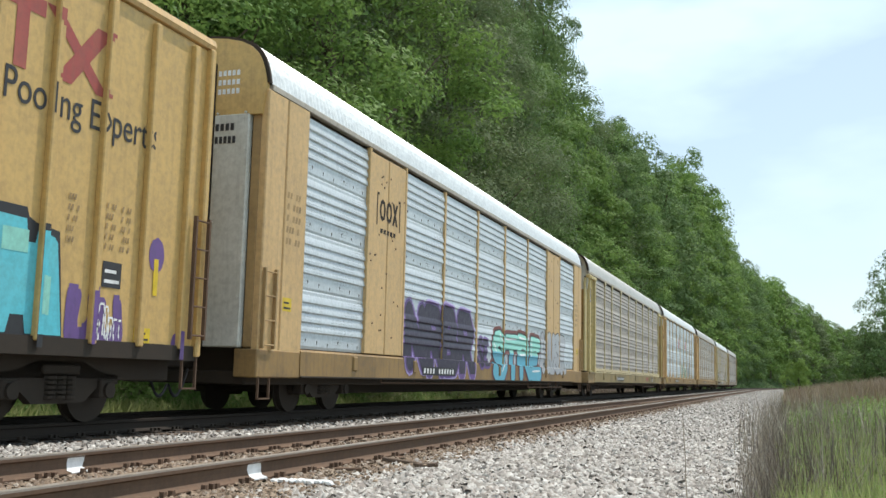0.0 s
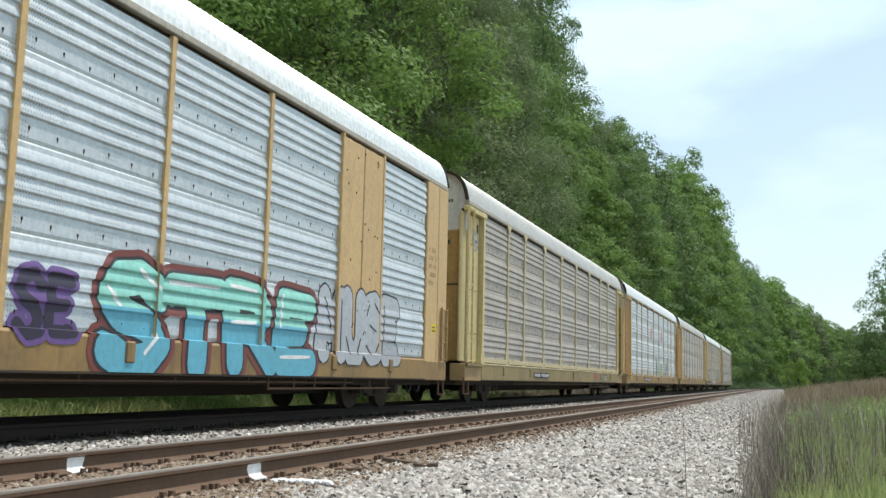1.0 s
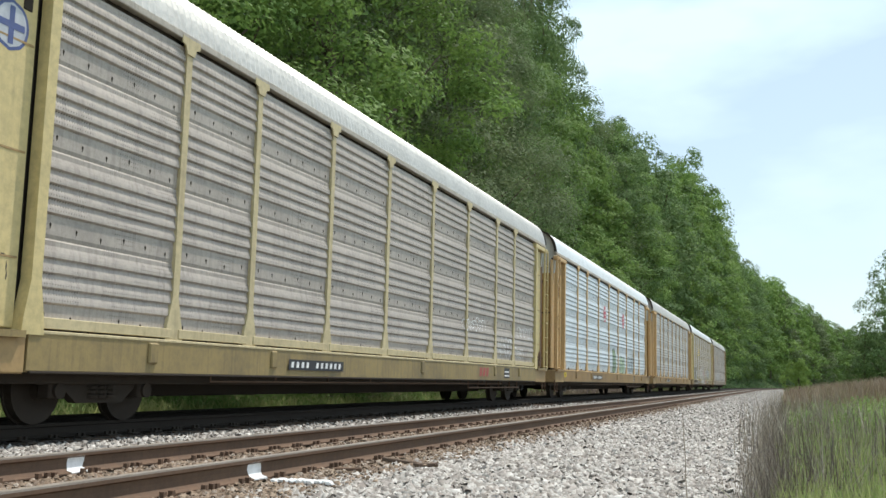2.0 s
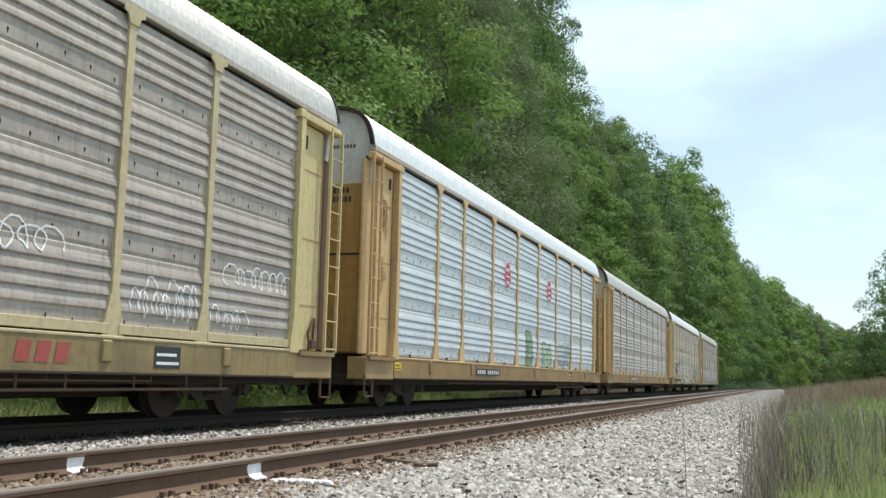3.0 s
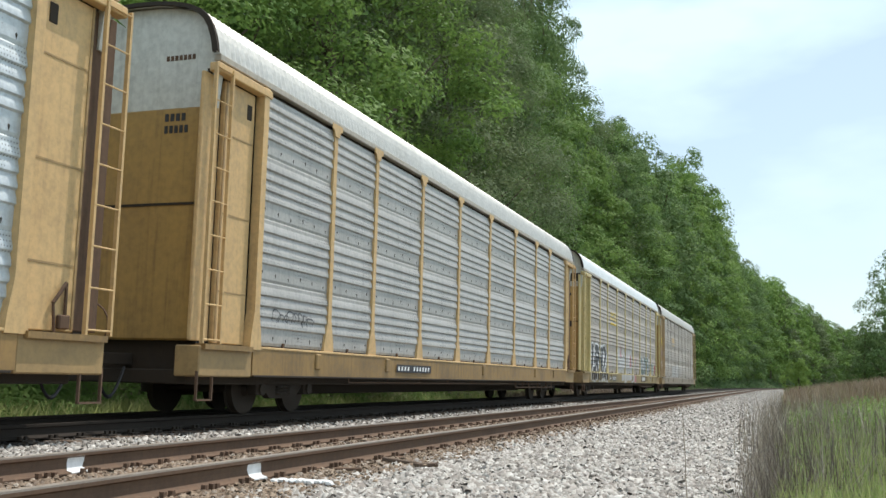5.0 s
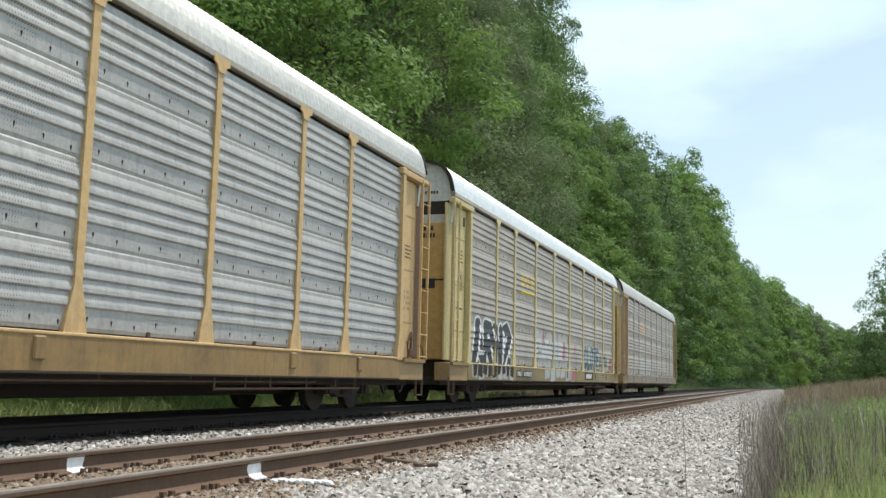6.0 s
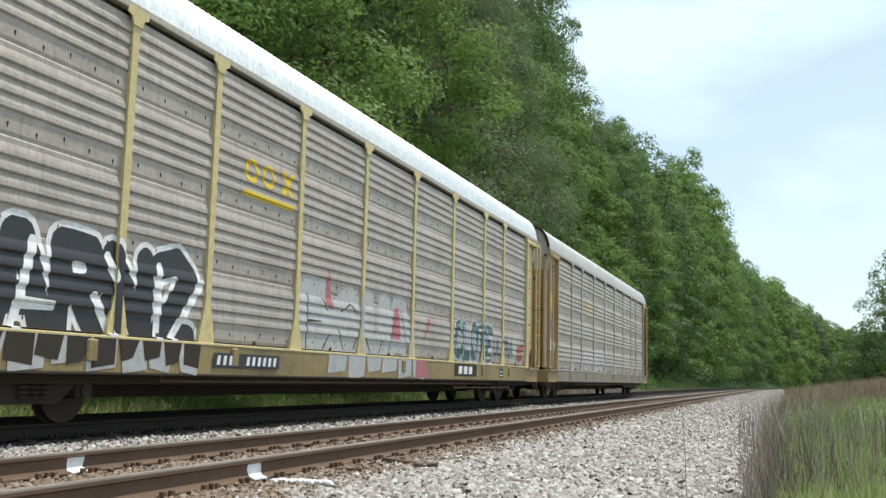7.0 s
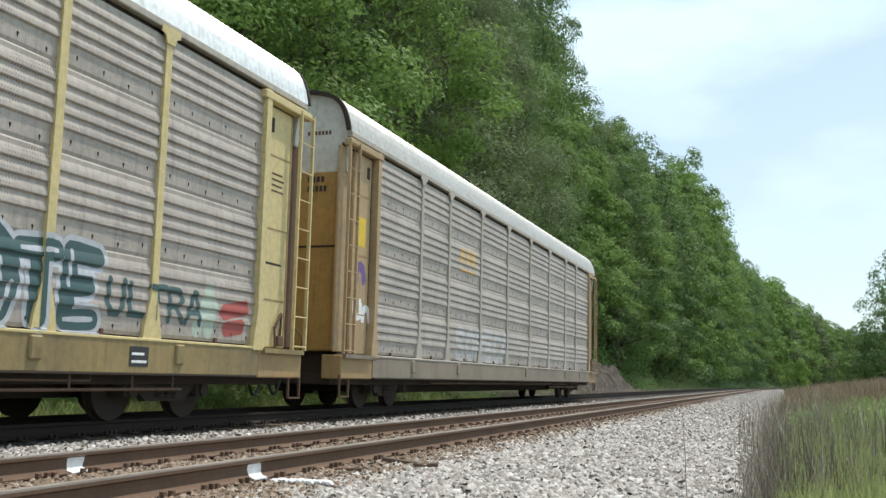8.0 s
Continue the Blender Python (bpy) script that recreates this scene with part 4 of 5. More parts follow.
def sprayed(parent, label, zones, layers, dz=0.016):
    """One joined coat for each layer: (segments, radius, material, lift, z from, z to); zones: (y from, y to, surface)."""
    singles = [([q for q in lines if q[2] == k], r, material, lift + 0.0007 * (k % 3), low, high) for lines, r, material, lift, low, high in layers for k in sorted({q[2] for q in lines})]
    for lines, r, material, lift, low, high in singles:
        hulls = [stroke_hull(q[0], q[1], r) for q in lines]
        spans = [(min(z for _, z in q), max(z for _, z in q), q) for q in hulls]
        z0, z1 = max(low, min(q[0] for q in spans)), min(high, max(q[1] for q in spans))
        n = max(1, int((z1 - z0) / dz))
        edges = [z0 + (z1 - z0) * i / n for i in range(n + 1)]
        rows = [painted_runs(spans, z) for z in edges]
        mids = [painted_runs(spans, (p + q) / 2) for p, q in zip(edges, edges[1:])]
        vs, fs, index = [], [], {}

        def at(y, z, zone):
            key = (round(y, 3), round(z, 4), zone)
            if key not in index:
                index[key] = len(vs)
                vs.append((zones[zone][2](z) + lift, y, z))
            return index[key]
        for i in range(n):
            p, q = rows[i], rows[i + 1]
            if len(p) != len(mids[i]):
                p = mids[i]
            if len(q) != len(mids[i]):
                q = mids[i]
            for (c, d), (e, g) in zip(p, q):
                for k, (u, v, surface) in enumerate(zones):
                    lo, hi = (max(c, u), min(d, v)), (max(e, u), min(g, v))
                    if lo[1] - lo[0] > 0.002 and hi[1] - hi[0] > 0.002:
                        fs.append((at(lo[0], edges[i], k), at(lo[1], edges[i], k), at(hi[1], edges[i + 1], k), at(hi[0], edges[i + 1], k)))
        if fs:
            child("graffiti", mesh_of("graffiti", vs, fs, material), parent, label=label)


def car_zones(y0, y1, half=0.07):
    """The corrugated side and the posts in front of it."""
    return [(y0, y1, side_or_sill)] + [(e - half, e + half, on_post) for p in POSTS for e in (-p, p) if y0 < e < y1]


def rect(y0, y1, z0, z1):
    return [(y0, z0), (y1, z0), (y1, z1), (y0, z1)]


def bars(y0, y1, z0, z1, n, gap=0.3, skip=()):
    w = (y1 - y0) / n
    s = 0.18 * (z1 - z0)
    return [[(y0 + i * w, z0), (y0 + (i + 1 - gap) * w, z0), (y0 + (i + 1 - gap) * w + s, z1), (y0 + i * w + s, z1)] for i in range(n) if i not in skip]


def drips(seed, y0, y1, z0, z1, n):
    """Ragged lower edge of a painted piece."""
    rng = random.Random(seed)
    w = (y1 - y0) / n
    out = []
    for i in range(n):
        y = y0 + i * w
        low = z0 + rng.uniform(0, .3) * (z1 - z0)
        out.append([(y + .02, z1), (y + rng.uniform(-.06, .14), low), (y + w - rng.uniform(.02, .2), low + rng.uniform(-.02, .05)), (y + w - .03, z1)])
    return out


def flat(x):
    return lambda z: x


# running gear
def wheelset_mesh():
    bm = bmesh.new()
    for s in (-1, 1):
        m = Matrix.Translation((s * 0.78, 0, 0)) @ Matrix.Rotation(math.pi / 2, 4, 'Y')
        bmesh.ops.create_cone(bm, cap_ends=True, segments=28, radius1=WHEEL, radius2=WHEEL, depth=0.11, matrix=m)
        m = Matrix.Translation((s * 0.712, 0, 0)) @ Matrix.Rotation(math.pi / 2, 4, 'Y')
        bmesh.ops.create_cone(bm, cap_ends=True, segments=28, radius1=WHEEL + 0.026, radius2=WHEEL + 0.026, depth=0.03, matrix=m)
        m = Matrix.Translation((s * 0.86, 0, 0)) @ Matrix.Rotation(math.pi / 2, 4, 'Y')
        bmesh.ops.create_cone(bm, cap_ends=True, segments=16, radius1=0.13, radius2=0.10, depth=0.14, matrix=m)
    rod_in(bm, (-1.05, 0, 0), (1.05, 0, 0), 0.075, 12)
    return done(bm, "wheelset", M_IRON)


def sideframe_mesh():
    bm = bmesh.new()
    outline = [(-1.12, .5), (-1.12, .62), (-.75, .66), (-.42, .78), (.42, .78), (.75, .66), (1.12, .62), (1.12, .5), (.72, .46), (.45, .26), (-.45, .26), (-.72, .46)]
    k = len(outline)
    vs = [bm.verts.new((x, y, z)) for x in (0.98, 1.1) for y, z in outline]
    bm.faces.new(vs[:k][::-1])
    bm.faces.new(vs[k:])
    for i in range(k):
        bm.faces.new((vs[i], vs[(i + 1) % k], vs[(i + 1) % k + k], vs[i + k]))
    for y in (-.86, .86):
        box_in(bm, 0.97, 1.16, y - 0.15, y + 0.15, 0.32, 0.56, 0.02)
        rod_in(bm, (1.1, y, .42), (1.2, y, .42), 0.1, 12)
    for y in (-.17, 0, .17):
        for z in range(5):
            bmesh.ops.create_cone(bm, cap_ends=True, segments=10, radius1=0.085, radius2=0.085, depth=0.035, matrix=Matrix.Translation((1.1, y, .34 + z * .06)))
    box_in(bm, 1.0, 1.15, -.33, .33, .62, .74, 0.02)
    return done(bm, "sideframe", M_IRON)


WHEELSET, SIDEFRAME = wheelset_mesh(), sideframe_mesh()
MOVING, ROLLING = [], []


def running_gear(car, truck_at, coupler_at):
    for s in (-1, 1):
        bm = bmesh.new()
        box_in(bm, -1.0, 1.0, -.2, .2, .42, .66, 0.03)
        rod_in(bm, (0, 0, .6), (0, 0, .8), .2, 14)
        truck = part("truck", bm, M_IRON, car, "grimy black freight truck")
        truck.location = (0, s * truck_at, 0)
        child("sideframe", SIDEFRAME, truck)
        other = child("sideframe", SIDEFRAME, truck)
        other.rotation_euler = (0, 0, math.pi)
        for a in (-.86, .86):
            w = child("wheelset", WHEELSET, truck, (0, a, WHEEL))
            ROLLING.append((w, a))
        bm = bmesh.new()
        a, b = sorted((s * (coupler_at - 1.1), s * coupler_at))
        box_in(bm, -.09, .09, a, b, .76, .95, 0.02)
        a, b = sorted((s * (coupler_at - 0.12), s * (coupler_at + 0.16)))
        box_in(bm, -.16, .14, a, b, .71, .99, 0.04)
        part("coupler", bm, M_IRON, car, "rusty black knuckle coupler")
        bm = bmesh.new()
        pts = [Vector((0.35, s * (coupler_at - 0.5 + 0.5 * t), 0.72 - 0.42 * math.sin(t * math.pi * 0.8))) for t in [i / 9 for i in range(10)]]
        rings = [[bm.verts.new(p + Vector((0.028 * math.cos(a), 0, 0.028 * math.sin(a)))) for a in [k * math.tau / 6 for k in range(6)]] for p in pts]
        for r0, r1 in zip(rings, rings[1:]):
            for k in range(6):
                bm.faces.new((r0[k], r0[(k + 1) % 6], r1[(k + 1) % 6], r1[k]))
        part("air_hose", bm, M_BLACK, car, "black rubber brake hose")


def ladder(car, y0, y1, z0, z1, x, rungs, material, label=""):
    bm = bmesh.new()
    for y in (y0, y1):
        box_in(bm, x - 0.028, x + 0.028, y - 0.02, y + 0.02, z0 - 0.06, z1 + 0.06)
    rails = part("ladder", bm, material, car, label or "painted steel side ladder")
    for i in range(rungs):
        z = z0 + (z1 - z0) * i / (rungs - 1)
        bm = bmesh.new()
        rod_in(bm, (x + 0.02, y0, z), (x + 0.02, y1, z), 0.013, 6)
        part("rung", bm, material, rails)
    return rails


def stirrup(car, y, material, x=1.5, w=0.36, z0=0.28, z1=0.7):
    bm = bmesh.new()
    box_in(bm, x - .02, x + .02, y - w / 2 - .012, y - w / 2 + .012, z0, z1)
    box_in(bm, x - .02, x + .02, y + w / 2 - .012, y + w / 2 + .012, z0, z1)
    box_in(bm, x - .03, x + .03, y - w / 2, y + w / 2, z0 - .012, z0 + .012)
    part("stirrup_step", bm, material, car)


ROOF_PROFILE = [(1.50, 5.52), (1.475, 5.66), (1.44, 5.80), (1.385, 5.95), (1.30, 6.09), (1.17, 6.21), (0.98, 6.30), (0.7, 6.37), (0.35, 6.41), (0.0, 6.42)]
ROOF_PROFILE = ROOF_PROFILE + [(-x, z) for x, z in ROOF_PROFILE[-2::-1]]


def roof_mesh(half, material):
    """Arched roof of crosswise corrugated sheets."""
    vs, fs = [], []
    k = len(ROOF_PROFILE)
    n = int(2 * half / 0.075)
    for j in range(n + 1):
        y = -half + 2 * half * j / n
        d = 0.017 if j % 2 else -0.008
        for x, z in ROOF_PROFILE:
            vs.append((x * (1 + d * 0.6), y, z + d * (0.3 + abs(z - 5.5))))
    fs = [(j * k + i, j * k + i + 1, (j + 1) * k + i + 1, (j + 1) * k + i) for j in range(n) for i in range(k - 1)]
    return mesh_of("roof", [(x, y, z) for x, y, z in vs], [f[::-1] for f in fs], material)


def roof_trim_mesh():
    """A thin dark lip round the end of the roof arch."""
    k = len(ROOF_PROFILE)
    vs = [(x * g, y, 5.5 + (z - 5.5) * g) for y in (-0.03, 0.03) for g in (0.96, 1.025) for x, z in ROOF_PROFILE]
    fs = []
    for i in range(k - 1):
        for a, b in ((0, 1), (1, 3), (3, 2), (2, 0)):
            fs.append((a * k + i, a * k + i + 1, b * k + i + 1, b * k + i))
    return mesh_of("roof_trim", vs, fs, M_IRON)


ROOF_TRIM = roof_trim_mesh()
ROOFS = {m.name: roof_mesh(END - 0.05, m) for m in (M_ROOF, M_ROOF_GREY)}


def end_outline(x_half, z0):
    return [(-x_half, z0), (x_half, z0)] + [(x * 0.985 if abs(x) > 0.01 else 0, z - 0.03) for x, z in ROOF_PROFILE]


def post_outline(y, w, flare, z0, z1):
    return [(y - w / 2 - flare, z0), (y + w / 2 + flare, z0), (y + w / 2 + flare * 0.75, z0 + 0.22), (y + w / 2, z0 + 0.62), (y + w / 2, z1), (y - w / 2, z1), (y - w / 2, z0 + 0.62), (y - w / 2 - flare * 0.75, z0 + 0.22)]


def autorack(centre, label, panel, post, sill, end, corner, roof, kick=False, flush=False, trim=None):
    """A long enclosed car carrier."""
    trim = trim or post
    car = tagged(new("autorack_car"), label, "rail car", "cars of the train")
    MOVING.append((car, centre))
    if flush:
        CARS["flush"] = car
    child("roof", ROOFS[roof.name], car, label="pale corrugated metal roof")
    # deck, sills and inner shell
    box_part("underframe", (-1.2, 1.2, -13.2, 13.2, 0.50, 0.72), M_IRON, car, "black steel underframe", 0.02)
    box_part("centre_sill", (-.35, .35, -9.2, 9.2, 0.30, 0.52), M_IRON, car, "", 0.02)
    prism("side_sill", [(1.30, .68), (1.50, .64), (1.54, .66), (1.54, 1.08), (1.50, 1.12), (1.30, 1.12)], -FRAME_END - 0.05, FRAME_END + 0.05, sill, car, "dirty painted side sill", axis="y")
    box_part("sill_lip", (1.50, 1.548, -FRAME_END, FRAME_END, 0.625, 0.655), M_IRON, car, "dark lower lip of the side sill", 0.006)
    if not flush:
        box_part("sill_lip", (1.50, 1.553, -FRAME_END, FRAME_END, 1.075, 1.115), post, car, "painted upper lip of the side sill", 0.008)
        bm = bmesh.new()
        for y in [-10.8, -8.2, -5.6, -2.8, 0.1, 2.9, 5.7, 8.1, 10.7]:
            box_in(bm, 1.455, 1.49, y - .03, y + .03, 1.115, 1.2, .006)
        part("sheet_clip", bm, M_RUSTY, car, "small rusty clips along the foot of the side sheets")
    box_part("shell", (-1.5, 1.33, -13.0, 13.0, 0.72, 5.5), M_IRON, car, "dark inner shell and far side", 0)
    box_part("top_chord", (1.40, 1.525, -13.25, 13.25, 5.415, 5.52), M_POST_GREY, car, "grey top chord under the roof edge", 0.01)
    # near-black strip gives the slot its shade by colour
    box_part("top_slot", (1.32, 1.40, -13.0, 13.0, 5.3, 5.42), M_IRON, car, "dark strip painted for the shaded slot under the top chord", 0)
    for s in (-1, 1):
        a, b = sorted((s * (FRAME_END + 0.06), s * 13.4))
        box_part("end_sill", (1.1, 1.53, a, b, 0.62, 1.08), sill if flush else M_SILL, car, "dirty painted end of the sill", 0.02)
    # thin pipe hung below the sill
    bm = bmesh.new()
    rod_in(bm, (1.44, -8.0, 0.55), (1.44, 8.0, 0.55), 0.014, 6)
    for i in range(9):
        rod_in(bm, (1.44, -8 + 2 * i, 0.54), (1.44, -8 + 2 * i, 0.68), 0.012, 5)
    part("air_pipe", bm, M_RUSTY, car)
    for y in (-9.6, -6.3, 0.8, 6.9, 9.7):
        bm = bmesh.new()
        box_in(bm, 1.5, 1.575, y - .1, y + .1, .78, 1.06, 0.02)
        part("jacking_pad", bm, sill, car)
    # side bays
    edges = [-FRAME_END] + [-p for p in POSTS[::-1]] + list(POSTS) + [FRAME_END]
    for i, (a, b) in enumerate(zip(edges, edges[1:])):
        if flush and i in (1, 7):
            for k in range(2):
                w = (b - a) / 2
                box_part("door_panel", (1.42, 1.52, a + k * w + 0.02, a + (k + 1) * w - 0.02, LOW, HIGH), post, car, "plain painted side panel", 0.015)
            continue
        me = sheet_mesh(b - a - 0.04, panel)
        for k in range(SHEETS):
            child("side_sheet", me, car, (0, (a + b) / 2, HIGH - k * PITCH_Z))
        if kick:
            box_part("kick_plate", (1.44, 1.525, a + 0.1, b - 0.1, LOW + 0.0, LOW + 0.13), post, car, "", 0.006)
    for e in edges[1:-1]:
        near_door = flush and abs(abs(e) - 7.05) < 0.1 or flush and abs(abs(e) - 9.1) < 0.1
        if near_door:
            box_part("post", (1.44, 1.535, e - 0.04, e + 0.04, LOW, 5.4), post, car, "", 0.008)
        else:
            prism("post", post_outline(e, 0.14 if not flush else 0.1, 0.14 if not flush else 0.0, 1.08, 5.38), 1.44, 1.512, post, car)
            if not flush:
                prism("cap_plate", [(e - .22, 5.46), (e + .22, 5.46), (e + .22, 5.36), (e + .13, 5.33), (e + .09, 5.22), (e - .09, 5.22), (e - .13, 5.33), (e - .22, 5.36)], 1.511, 1.532, post, car)
    # the two ends
    for s in (-1, 1):
        def span(p, q):
            return sorted((s * p, s * q))
        child("roof_trim", ROOF_TRIM, car, (0, s * 13.34, 0), "dark lip round the roof end")
        if flush:
            for p, q in ((11.87, 12.66), (12.69, 13.36)):
                a, b = span(p, q)
                box_part("corner_panel", (1.38, 1.52, a, b, 1.0, 5.42), post, car, "plain painted corner panel", 0.02)
            a, b = span(13.30, 13.42)
            y = s * 13.42
            prism("end_cap", end_outline(1.42, 4.98), a, b, corner, car, "ochre upper end panel", axis="y")
            for x0, x1 in ((-1.36, -.52), (-.48, .48), (.52, 1.2)):
                bm = bmesh.new()
                box_in(bm, x0, x1, *span(13.30, 13.44), 1.1, 5.0, 0.02)
                for k in range(7):
                    for xx in (x0 + .07, x1 - .07):
                        rod_in(bm, (xx, s * 13.43, 1.3 + k * .62), (xx, s * 13.46, 1.3 + k * .62), 0.022, 6)
                part("end_door_leaf", bm, end, car, "pale grey riveted end door leaf")
            a, b = span(13.0, 13.36)
            box_part("corner_recess", (1.22, 1.39, a, b, 1.1, 5.5), M_SILL, car, "brown recess beside the end door", 0.02)
            bm = bmesh.new()
            for x in (-.5, .5):
                box_in(bm, x - .02, x + .02, *span(13.38, 13.46), 1.1, 5.9)
            part("hinge_bar", bm, M_IRON, car)
            ladder(car, s * 13.30, s * 12.93, 1.15, 2.35, 1.56, 4, M_SILL, "short grimy corner ladder")
            stirrup(car, s * 13.1, M_RUSTY)
        else:
            a, b = span(13.05, 13.18)
            prism("end_cap", end_outline(1.40, 4.72), a, b, corner, car, "pale upper end panel under the roof arch", axis="y")
            bm = bmesh.new()
            box_in(bm, -1.34, 1.34, *span(13.08, 13.2), 1.15, 4.74, 0.03)
            part("end_door", bm, end, car, "painted steel end door")
            bm = bmesh.new()
            box_in(bm, -1.34, 1.34, *span(13.16, 13.215), 3.2, 3.24)
            box_in(bm, 1.30, 1.36, *span(13.0, 13.25), 1.1, 5.3)
            part("door_edge", bm, M_IRON, car)
            a, b = span(12.92, 12.02)
            box_part("corner_panel", (1.34, 1.43, a, b, 1.12, 5.2), trim, car, "painted corner panel behind the ladder", 0.015)
            # near-black fill stands for the shade inside this narrow gap
            a, b = span(12.02, 11.94)
            box_part("door_slot", (1.30, 1.36, a, b, 1.12, 5.3), M_IRON, car, "", 0)
            prism("end_post", post_outline(s * 11.86, 0.16, 0.1, 1.06, 5.38), 1.40, 1.56, trim, car)
            a, b = span(11.7, 13.36)
            box_part("header", (1.40, 1.575, a, b, 5.22, 5.36), trim, car, "painted header beam", 0.015)
            # backing is dark brown at the +y end, for the gap there
            a, b = span(12.96, 13.42)
            box_part("ladder_backing", (1.30, 1.37, a, b, 1.14, 5.22), M_RUSTY if s > 0 else trim, car, "", 0.015)
            ladder(car, s * 13.42, s * 12.96, 1.16, 5.26, 1.57, 9, trim, "tall painted corner ladder")
            stirrup(car, s * 13.2, M_RUSTY, w=0.4)
            # raised frames and joints on the corner panel
            bm = bmesh.new()
            for z in (1.9, 3.1, 4.35):
                box_in(bm, 1.425, 1.437, *span(12.06, 12.86), z, z + 0.025)
            box_in(bm, 1.425, 1.44, *span(12.86, 12.9), 1.15, 5.2)
            part("panel_joint", bm, M_SILL, car)
            bm = bmesh.new()
            box_in(bm, 1.425, 1.438, *span(12.12, 12.26), 4.75, 5.0, 0.01)
            part("latch_hole", bm, M_IRON, car, "dark latch opening high on the corner panel")
            if s > 0:
                bm = bmesh.new()
                rod_in(bm, (1.44, 12.75, 1.2), (1.49, 12.68, 1.7), 0.022, 6)
                rod_in(bm, (1.49, 12.68, 1.7), (1.47, 12.5, 1.45), 0.026, 6)
                rod_in(bm, (1.47, 12.5, 1.45), (1.47, 12.55, 1.05), 0.018, 6)
                box_in(bm, 1.43, 1.5, 12.6, 12.78, 1.15, 1.32, 0.015)
                part("lock_gear", bm, M_RUSTY, car, "rusty door lock and lever")
            a, b = span(12.0, 13.36)
            prism("sill_bracket", [(a, 1.10), (b, 1.10), (b, 1.02), (a, 1.02)], 1.42, 1.60, sill, car)
        if s > 0:
            bm = bmesh.new()
            for i in range(16):
                a0, a1 = i * math.tau / 16, (i + 1) * math.tau / 16
                rod_in(bm, (1.2 + .28 * math.cos(a0), 13.5, 1.25 + .28 * math.sin(a0)), (1.2 + .28 * math.cos(a1), 13.5, 1.25 + .28 * math.sin(a1)), 0.014, 5)
            rod_in(bm, (1.2, 13.3, 1.25), (1.2, 13.52, 1.25), 0.03, 6)
            part("brake_wheel", bm, M_RUSTY, car)
    bm = bmesh.new()
    for y in (4.6, 5.5, 6.3, 7.6, 8.8, 9.7):
        rod_in(bm, (1.46, y, 0.42), (1.46, y, 0.68), 0.016, 5)
    rod_in(bm, (1.46, 4.6, 0.44), (1.46, 9.9, 0.44), 0.02, 6)
    part("hand_rail", bm, M_RUSTY, car, "thin rusty rail hung below the sill")
    running_gear(car, 10.06, 14.05)
    return car


def number_plate(car, y0, y1, z0, z1, n, skip=(4,)):
    spray(car, "number_board", [([rect(y0, y1, z0, z1)], M_BLACK, 0.0)], flat(1.562))
    spray(car, "number_bar", [(bars(y0 + .08, y1 - .05, z0 + .04, z1 - .04, n, 0.5, skip), M_WHITE, 0.0)], flat(1.565))


def notice(car, y0, y1, z0, z1, x, back, ink, rows=3):
    """A small printed notice, its writing as bars."""
    spray(car, "notice", [([rect(y0, y1, z0, z1)], back, 0.0)], flat(x))
    h = (z1 - z0) / (rows + 0.6)
    spray(car, "notice_bar", [([rect(y0 + .04, y1 - .04 - 0.06 * (i % 2), z0 + h * (.45 + i), z0 + h * (.8 + i)) for i in range(rows)], ink, 0.0)], flat(x + 0.003))


def stencil(car, y0, y1, z0, z1, x, rows, n, ink=M_BLACK):
    h = (z1 - z0) / rows
    rng = random.Random(int(y0 * 100))
    loops = []
    for i in range(rows):
        loops += bars(y0, y1 - rng.uniform(0, .25) * (y1 - y0), z0 + i * h, z0 + (i + .55) * h, n, 0.3, (rng.randrange(n),))
    spray(car, "stencil_bar", [(loops, ink, 0.0)], flat(x))


def end_bars(car, y, x0, x1, z0, z1, n, ink):
    """Writing on a car's end, as bars."""
    w = (x1 - x0) / n
    for i in range(n):
        bm = bmesh.new()
        box_in(bm, x0 + i * w, x0 + (i + .65) * w, y - .004, y + .004, z0, z1)
        part("stencil_bar", bm, ink, car)


# car A: tan flush-ended carrier with bright panels
car_a = autorack(27.25, "tan and silver enclosed rail car carrier with graffiti", M_SILVER, M_TAN, M_SILL_GOLD, M_WHITE_END, M_GOLD, M_ROOF, flush=True)
purple = lettering_lines("NRBR", -6.75, -1.75, 1.0, 2.3, 2, 0.06)
rim = car_zones(-9, 6.6, 0.048)
sprayed(car_a, "purple and violet spray-painted graffiti", rim, [(purple, .36, M_LILAC, .003, .66, 9), (purple, .31, M_PURPLE, .006, .66, 9), (purple, .25, M_DUSK, .009, .8, 9)])
small = lettering_lines("SE", -1.2, -.2, 1.1, 1.8, 3)
sprayed(car_a, "purple and violet spray-painted graffiti", rim, [(small, .15, M_PURPLE, .003, .66, 9), (small, .08, M_DUSK, .006, .66, 9)])
teal = lettering_lines("STRE", .15, 6.1, .85, 2.05, 14, 0.16, 0.08)
sprayed(car_a, "turquoise and mint spray-painted graffiti with a dark red edge", rim, [(teal, .37, M_EDGE, .002, .66, 9), (teal, .28, M_BLACK, .005, .66, 9), (teal, .235, M_MINT, .008, 1.5, 9), (teal, .235, M_SKY, .008, .66, 1.5),
                                                                    ([((p[0] - .04, p[1] + .1), (q[0] - .04, q[1] + .1), k) for p, q, k in teal[::3]], .03, M_WHITE, .011, .66, 9)])


def over_panels(z):
    return 1.5215 if z > LOW else 1.548


